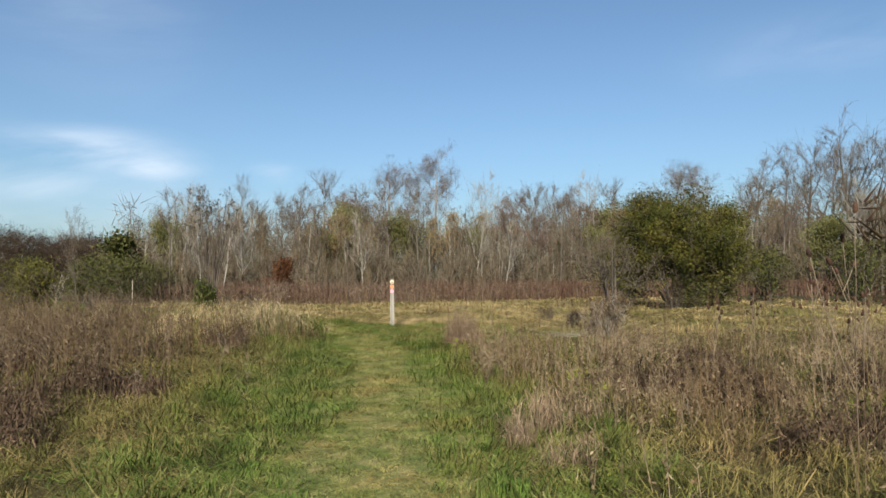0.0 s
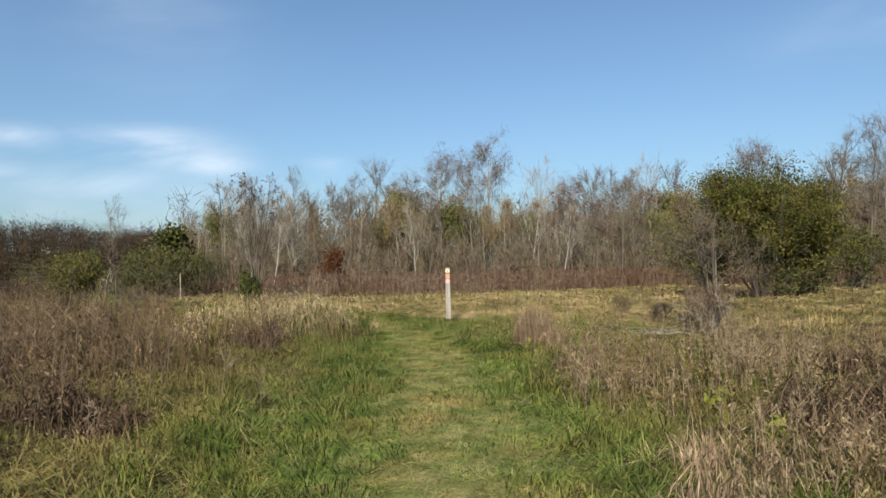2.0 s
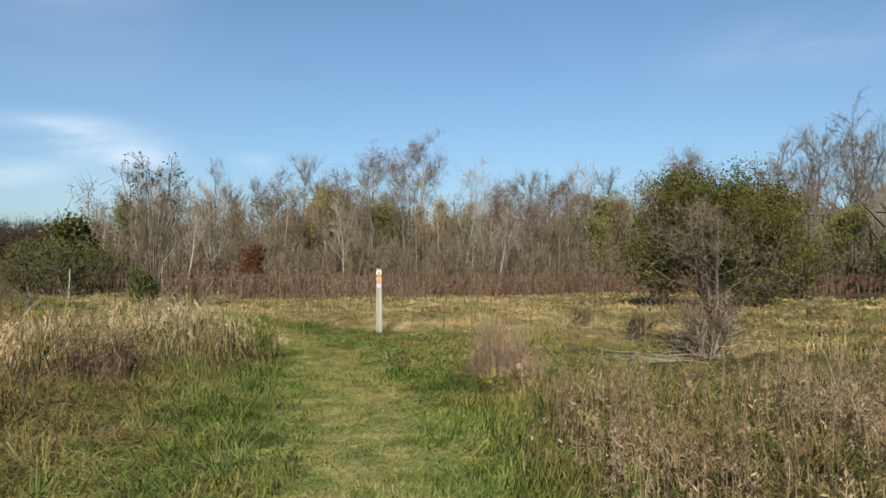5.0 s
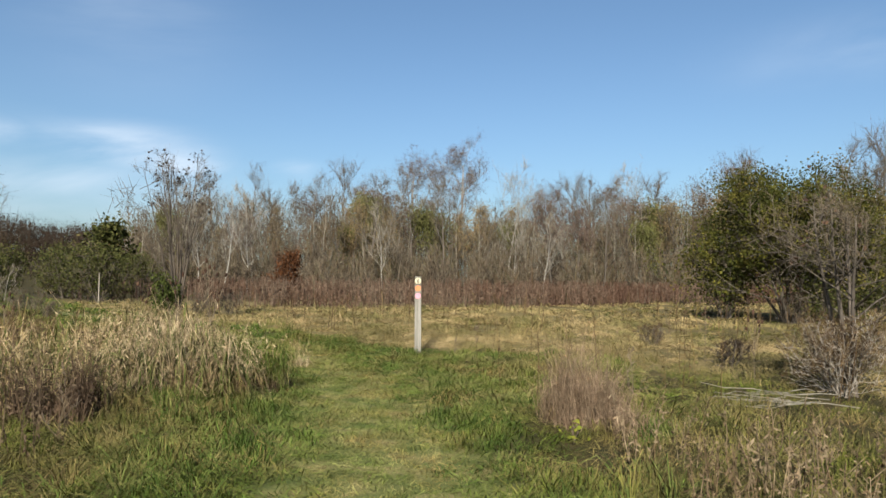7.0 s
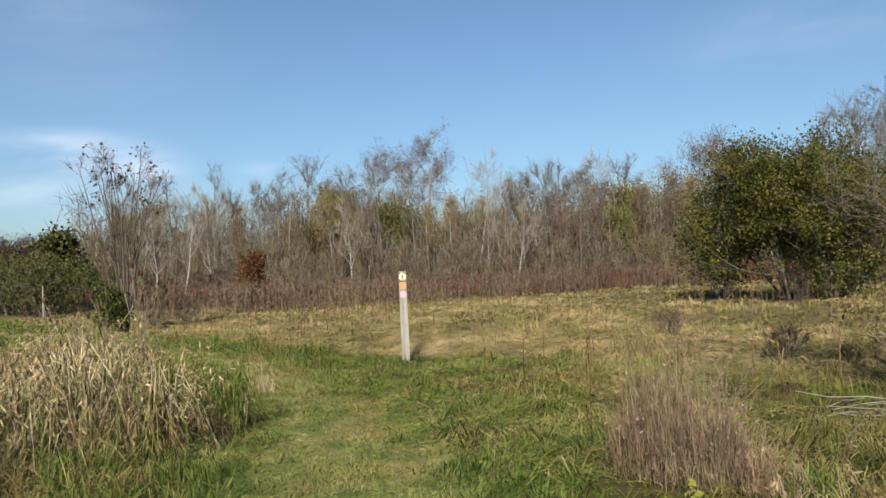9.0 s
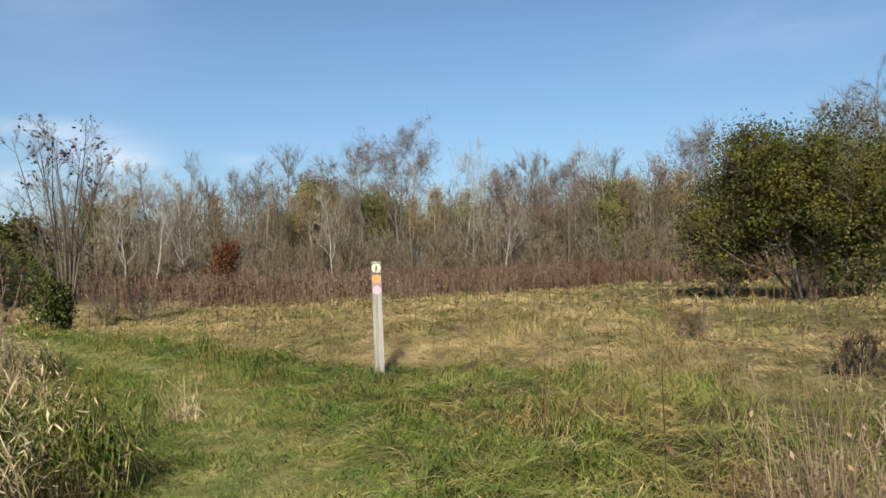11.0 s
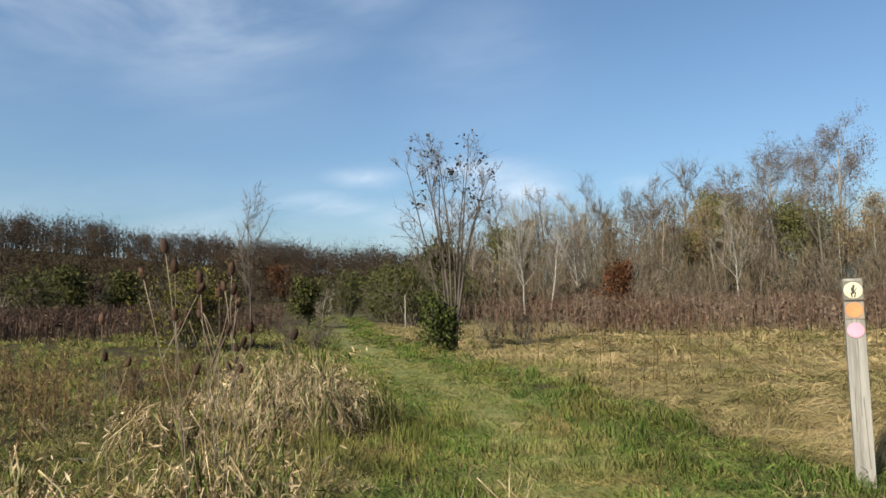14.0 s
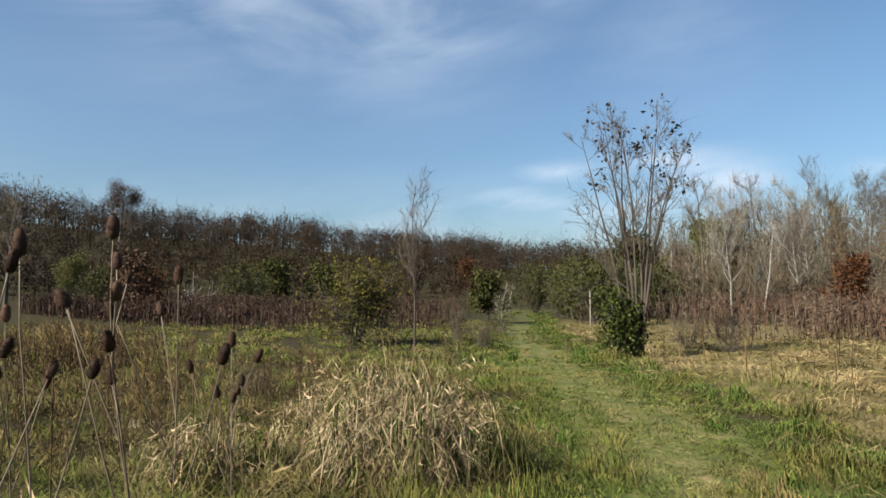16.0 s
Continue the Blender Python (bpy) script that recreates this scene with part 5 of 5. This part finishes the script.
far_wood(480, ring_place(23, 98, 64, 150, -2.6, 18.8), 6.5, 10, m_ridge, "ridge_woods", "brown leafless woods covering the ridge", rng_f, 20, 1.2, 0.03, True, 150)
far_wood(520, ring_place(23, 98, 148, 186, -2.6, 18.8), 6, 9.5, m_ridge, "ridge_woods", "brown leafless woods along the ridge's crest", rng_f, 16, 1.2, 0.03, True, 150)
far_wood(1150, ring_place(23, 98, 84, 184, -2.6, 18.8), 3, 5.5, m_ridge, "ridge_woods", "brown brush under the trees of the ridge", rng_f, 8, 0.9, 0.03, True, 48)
far_wood(420, ring_place(105, 330, 70, 130), 8, 13, m_ridge, "surrounding_woods", "brown leafless woods closing the meadow", rng_f, 26, 3.0, 0.14)


# ---- the trail post ----
def bevel_box(sx, sy, sz, bev, at=(0, 0, 0)):
    bm = bmesh.new()
    bmesh.ops.create_cube(bm, size=1.0, matrix=Matrix.Translation(at) @ Matrix.Diagonal((sx, sy, sz, 1)))
    bmesh.ops.bevel(bm, geom=list(bm.edges), offset=bev, segments=2, affect="EDGES", profile=0.6)
    return bm


def disc(radius, depth, at):
    bm = bmesh.new()
    bmesh.ops.create_cone(bm, cap_ends=True, segments=40, radius1=radius, radius2=radius * 0.97, depth=depth, matrix=Matrix.Translation(at) @ Matrix.Rotation(radians(90), 4, "X"))
    return bm


POST_W, POST_H = 0.138, 1.63
post = empty("trail_post", pose(-1.74, 23.08, float(height(-1.74, 23.08)), 0.4, -0.5, 3), "weathered grey wooden trail post with three round markers", "post")
bm = bevel_box(POST_W, POST_W, POST_H + 0.3, 0.008, (0, 0, POST_H / 2 - 0.15))
part("post_body", bm, m_post, post, "weathered grey square timber")
for cx, cz, ln, lean in ((0.006, 0.95, 0.8, 0.5), (0.03, 0.42, 0.55, -1.5), (-0.035, 0.6, 0.35, 1.0)):
    bm = bevel_box(0.006, 0.006, ln, 0.002)
    bmesh.ops.transform(bm, matrix=pose(cx, -POST_W / 2 - 0.0005, cz, 0, lean, 0), verts=bm.verts)
    part("crack", bm, m_crack, post, "dark drying crack")
F = -POST_W / 2
plate = part("plate", bevel_box(0.136, 0.006, 0.15, 0.002, (0, F - 0.004, POST_H - 0.094)), m_plate, post, "weathered grey-brown sign plate")
part("disc", disc(0.066, 0.004, (0, F - 0.009, POST_H - 0.094)), m_cream, plate, "cream round sign")
for dx, dz, sx, sz, lean in ((0.004, 0.030, 0.015, 0.026, 8), (-0.002, -0.002, 0.02, 0.05, -6), (0.012, -0.035, 0.008, 0.04, 14), (-0.012, -0.036, 0.008, 0.04, -12), (0.016, 0.004, 0.006, 0.034, 35)):
    bm = bevel_box(sx, 0.003, sz, 0.001)
    bmesh.ops.transform(bm, matrix=pose(dx, F - 0.0125, POST_H - 0.094 + dz, 0, lean, 0), verts=bm.verts)
    part("symbol", bm, m_black, plate, "small dark bar on the sign")
part("band", bevel_box(0.137, 0.006, 0.008, 0.002, (0, F - 0.004, POST_H - 0.176)), m_black, post, "thin black band")
plate = part("plate", bevel_box(0.132, 0.006, 0.136, 0.002, (0, F - 0.004, POST_H - 0.252)), m_oplate, post, "weathered brown sign plate")
part("disc", disc(0.059, 0.004, (0, F - 0.009, POST_H - 0.25)), m_orange, plate, "bright orange round marker")
part("disc", disc(0.060, 0.005, (0, F - 0.0025, POST_H - 0.41)), m_pink, post, "pink round marker")


# ---- teasels ----
def teasel(x, y, h, seed, group="teasels", lean=0.05):
    rng = np.random.default_rng(seed)
    e = empty("teasel", put(x, y, 0), "dry brown teasel with spiny heads on a tall stalk", "teasel", group)
    stem, heads = [], []

    def shoot(p, d, ln, r0, r1, k, bend):
        pts = [p]
        for i in range(k):
            d = unit(d + rng.normal(0, bend, 3) * np.array([1, 1, 0]) + np.array([0, 0, 0.06]))
            pts.append(pts[-1] + d * ln / k)
        stem.append((pts, np.linspace(r0, r1, k + 1)))
        return pts, d

    main, d = shoot(np.array([0, 0, -0.05]), unit(np.array([rng.normal(0, lean), rng.normal(0, lean), 1.0])), h, 0.0042, 0.002, 8, 0.035)
    heads.append((main[-1], d, 1.1))
    turn = rng.uniform(0, np.pi)
    for f in (0.34, 0.48, 0.62, 0.76)[(0 if h > 1.5 else 1):]:
        turn += np.pi / 2 + rng.normal(0, 0.3)
        for a in (turn, turn + np.pi):
            if rng.random() < 0.5:
                continue
            i = int(f * 8)
            p = main[i] + (main[i + 1] - main[i]) * (f * 8 - i)
            out = rng.uniform(0.3, 0.55)
            pts, bd = shoot(p, unit(np.array([math.cos(a) * out, math.sin(a) * out, 1.0])), h * (1 - f) * rng.uniform(0.55, 0.95), 0.0034, 0.0022, 4, 0.04)
            heads.append((pts[-1], bd, rng.uniform(0.75, 1.0)))
            if rng.random() < 0.4:
                b = rng.uniform(0, 2 * np.pi)
                sub, sd = shoot(pts[2], unit(np.array([math.cos(b) * 0.5, math.sin(b) * 0.5, 1.0])), h * 0.1, 0.003, 0.0025, 2, 0.04)
                heads.append((sub[-1], sd, rng.uniform(0.55, 0.8)))
    for i, (pts, radii) in enumerate(stem):
        geo_part("stalk" if i == 0 else "branch", tube(pts, radii, 5), m_stalk, e, "dry brown stalk" if i == 0 else "", True)
    for c, dv, sc in heads:
        geo_part("seed_head", teasel_head(c, dv, sc, rng, 80 if walk_dist(x, y) < 3.5 else 30), m_teasel, e, "brown spiny egg-shaped head")
    return e


def teasel_head(c, d, s, rng, n):
    ln, rad = 0.07 * s, 0.0175 * s
    rings, seg = 7, 9
    u = unit(np.cross(d, np.array([0.3, 0.9, 0.1])))
    w = np.cross(d, u)
    f = np.linspace(0, 1, rings)
    rr = rad * np.sqrt(np.clip(1 - (2 * f - 0.92) ** 2 / 1.2, 0.06, 1))
    a = np.arange(seg) * 2 * np.pi / seg
    ring = u * np.cos(a)[:, None] + w * np.sin(a)[:, None]
    v = (c + d * (f * ln)[:, None])[:, None] + ring[None] * rr[:, None, None]
    i, j = np.meshgrid(np.arange(rings - 1), np.arange(seg), indexing="ij")
    b0, b1 = (i * seg + j).ravel(), (i * seg + (j + 1) % seg).ravel()
    t = np.concatenate([np.stack([b0, b1, b1 + seg], 1), np.stack([b0, b1 + seg, b0 + seg], 1)])
    cap = np.array([[(rings - 1) * seg, (rings - 1) * seg + q, (rings - 1) * seg + q + 1] for q in range(1, seg - 1)])
    body = (v.reshape(-1, 3), np.concatenate([t, cap]))
    k, b = rng.random(n), rng.uniform(0, 2 * np.pi, n)
    rk = np.interp(k, f, rr)
    out = u * np.cos(b)[:, None] + w * np.sin(b)[:, None]
    p = c + d * (k * ln)[:, None] + out * (rk * 0.9)[:, None]
    bract = rng.uniform(0, 2 * np.pi, 6)
    ob = u * np.cos(bract)[:, None] + w * np.sin(bract)[:, None]
    return joined([body, spikes(p, p + out * 0.009 * s + d * 0.008, 0.0014), spikes(c + ob * 0.008, c + ob * 0.035 + d * 0.03, 0.0015)])


TEASELS = [(3.0, 4.95, 2.0), (3.95, 7.0, 1.7), (4.6, 7.9, 1.45), (5.2, 8.4, 1.3), (5.9, 9.6, 1.3), (6.4, 10.4, 1.3), (2.6, 11.6, 1.35), (7.0, 12.5, 1.4),
           (4.2, 9.4, 1.35), (4.9, 10.6, 1.25), (5.6, 11.6, 1.35), (6.3, 8.8, 1.4), (7.2, 10.9, 1.3), (3.4, 8.6, 1.2), (8.3, 11.8, 1.4), (3.2, 22.0, 1.25), (3.65, 21.3, 1.1), (3.5, 18.8, 1.15), (-4.62, 18.98, 1.8), (-4.76, 19.26, 1.62), (-4.86, 19.62, 1.66), (-5.5, 19.9, 1.5), (-5.7, 20.3, 1.35), (-6.0, 19.5, 1.4), (-7.4, 16.9, 1.2),
           (-8.2, 19.4, 1.3), (-7.9, 15.9, 1.25)]
for i, (x, y, h) in enumerate(TEASELS):
    teasel(x, y, h, 500 + i)

# ---- small shrubs, sticks and seedlings ----
# the first, dark shrub stands in for a shadow on the brown grass
for x, y, seed, h, mat, label in ((4.1, 21.2, 601, 0.7, m_dark, "low dark shrub standing in for a shadowed meadow patch"), (3.9, 25.8, 602, 0.8, m_dead, "low brown dead shrub in the meadow"),
                                  (-10.6, 36.6, 603, 1.3, m_wood, "dark leafless brush beside the bare tree"), (-12.0, 37.0, 604, 1.2, m_wood, "dark leafless brush beside the bare tree"),
                                  (-17.2, 32.9, 605, 1.1, m_wood, "grey leafless shrub beside the sapling"), (-15.6, 32.4, 606, 0.9, m_wood, "grey leafless shrub beside the sapling"), (-19.6, 37.5, 607, 1.1, m_wood, "grey leafless shrub by the grass track"),
                                  # the m_dark brush at the large bush is added to deepen its shade
                                  (-11.8, 23.5, 608, 0.6, m_wood, "low dark brush in the field"), (12.6, 36.2, 610, 1.5, m_dark, "dark leafless brush added as shade under the large bush"),
                                  (14.2, 36.9, 620, 1.6, m_dark, "dark leafless brush added as shade under the large bush")):
    make_tree(label, x, y, seed, h, 0.014, m_bark, mat, name="shrub", category="shrub", stems=7, limbs=6, low=0.1, spread=0.5, subs=3, twigs=3, fan=0.55, hazy=500, haze_len=0.22, min_r=0.006)
make_tree("small leafless sapling by the grass track", -25.0, 43.5, 611, 2.6, 0.03, m_bark_pale, m_wood, limbs=12, low=0.2, spread=0.3, subs=5, twigs=3, hazy=200, haze_len=0.3, min_r=0.01)
make_tree("maroon-leaved young tree in the brown weeds", -40.9, 31.4, 612, 4.2, 0.05, m_bark, m_wood, limbs=13, low=0.1, spread=0.28, subs=5, twigs=3, hazy=200, haze_len=0.3, min_r=0.012, leaf_mat=m_leaf_dry, leaf_n=1500, leaf_size=0.13, leaf_low=0.15)
make_tree("pale leafless sapling in the brown weeds", -38.0, 33.5, 613, 3.2, 0.05, m_bark_pale, m_bark_pale, limbs=9, low=0.15, spread=0.4, subs=4, twigs=2, hazy=0, min_r=0.014)
make_tree("bright yellow-green seedling among dead weeds", 1.9, 9.6, 614, 0.5, 0.006, m_stalk, m_stalk, name="seedling", category="plant", limbs=5, low=0.3, spread=0.3, subs=2, twigs=1, hazy=0, min_r=0.002, leaf_mat=m_leaf_bright, leaf_n=26, leaf_size=0.05, leaf_spread=0.04)
make_tree("bright yellow-green seedling among dead weeds", 2.0, 8.5, 615, 0.42, 0.006, m_stalk, m_stalk, name="seedling", category="plant", limbs=5, low=0.3, spread=0.3, subs=2, twigs=1, hazy=0, min_r=0.002, leaf_mat=m_leaf_bright, leaf_n=22, leaf_size=0.05, leaf_spread=0.04)
make_tree("bright green seedling under brown stalks", 0.25, 14.9, 616, 0.35, 0.006, m_stalk, m_stalk, name="seedling", category="plant", limbs=5, low=0.3, spread=0.3, subs=2, twigs=1, hazy=0, min_r=0.002, leaf_mat=m_leaf_bright, leaf_n=14, leaf_size=0.035, leaf_spread=0.04)


def bare_stalk(x, y, h, seed):
    e = empty("dry_stalk", put(x, y), "single pale dry branching stalk", "stalk")
    segs, _, _ = grow(np.random.default_rng(seed), h, 0.007, limbs=5, low=0.35, spread=0.3, subs=2, twigs=1, rise=1.0)
    s = segs
    geo_part("stalk", sticks(s[:, :3], s[:, 3:6], np.maximum(s[:, 6], 0.0025), np.maximum(s[:, 7], 0.002), 4), m_stalk, e)
    return e


for i, (x, y, h) in enumerate([(-4.32, 14.65, 1.0), (-3.15, 9.5, 0.95), (-4.55, 7.2, 0.7), (-3.6, 7.9, 0.6), (-2.9, 9.9, 0.8), (1.7, 7.5, 1.0), (2.9, 7.9, 0.85), (-4.9, 11.8, 0.9), (1.2, 16.6, 0.9), (-5.7, 11.0, 1.0), (2.4, 6.6, 0.7), (-0.5, 24.4, 0.8), (4.6, 26.5, 1.1), (-0.95, 22.9, 0.6)]):
    bare_stalk(x, y, h, 700 + i)


def stick_pile(x, y, seed):
    rng = np.random.default_rng(seed)
    e = empty("stick_pile", put(x, y), "loose pile of pale dead sticks in the grass", "sticks")
    for k in range(22):
        a = rng.normal(0.15, 0.35) + (np.pi if rng.random() < 0.5 else 0)
        c = np.array([rng.normal(0, 0.35), rng.normal(0, 0.28), 0.06 + 0.16 * rng.random()])
        ln = rng.uniform(0.4, 1.1)
        pts = [c + np.array([math.cos(a), math.sin(a), 0.06]) * ln * (f - 0.5) + rng.normal(0, 0.02, 3) for f in (0, 0.35, 0.7, 1)]
        geo_part("stick", joined([sticks(pts[i], pts[i + 1], 0.008 - 0.0015 * i, 0.0065 - 0.0015 * i, 5) for i in range(3)]), m_stick, e)
    return e


stick_pile(2.75, 16.9, 801)
# a plain square shaft that stands for a thin pale trunk
stake = empty("stake", put(-20.6, 44.7), "thin pale tree trunk beside the grass track", "stake")
part("shaft", bevel_box(0.05, 0.05, 1.8, 0.008, (0, 0, 0.8)), m_bark_pale, stake)
# lodged straw patches
for i, (x, y, rx, ry, n) in enumerate([(0.2, 20.9, 0.8, 0.4, 900), (-8.6, 21.2, 0.9, 0.6, 900), (-5.6, 20.9, 0.5, 0.4, 500), (-10.2, 21.6, 0.7, 0.5, 600), (1.4, 24.0, 1.0, 0.5, 700), (0.85, 6.2, 0.45, 0.6, 520), (1.05, 7.2, 0.45, 0.6, 460)]):
    reed_clump("straw_clump", x, y, rx, ry, n, 0.24 if i < 5 else 0.4, m_reed if i < 5 else m_clump, "pale straw grass flattened in the meadow" if i < 5 else "upright tuft of dry tan stalks", "grass", 60 + i, (0.9, 1.5) if i < 5 else (0.15, 1.2), 0.005, False, "straw patches")
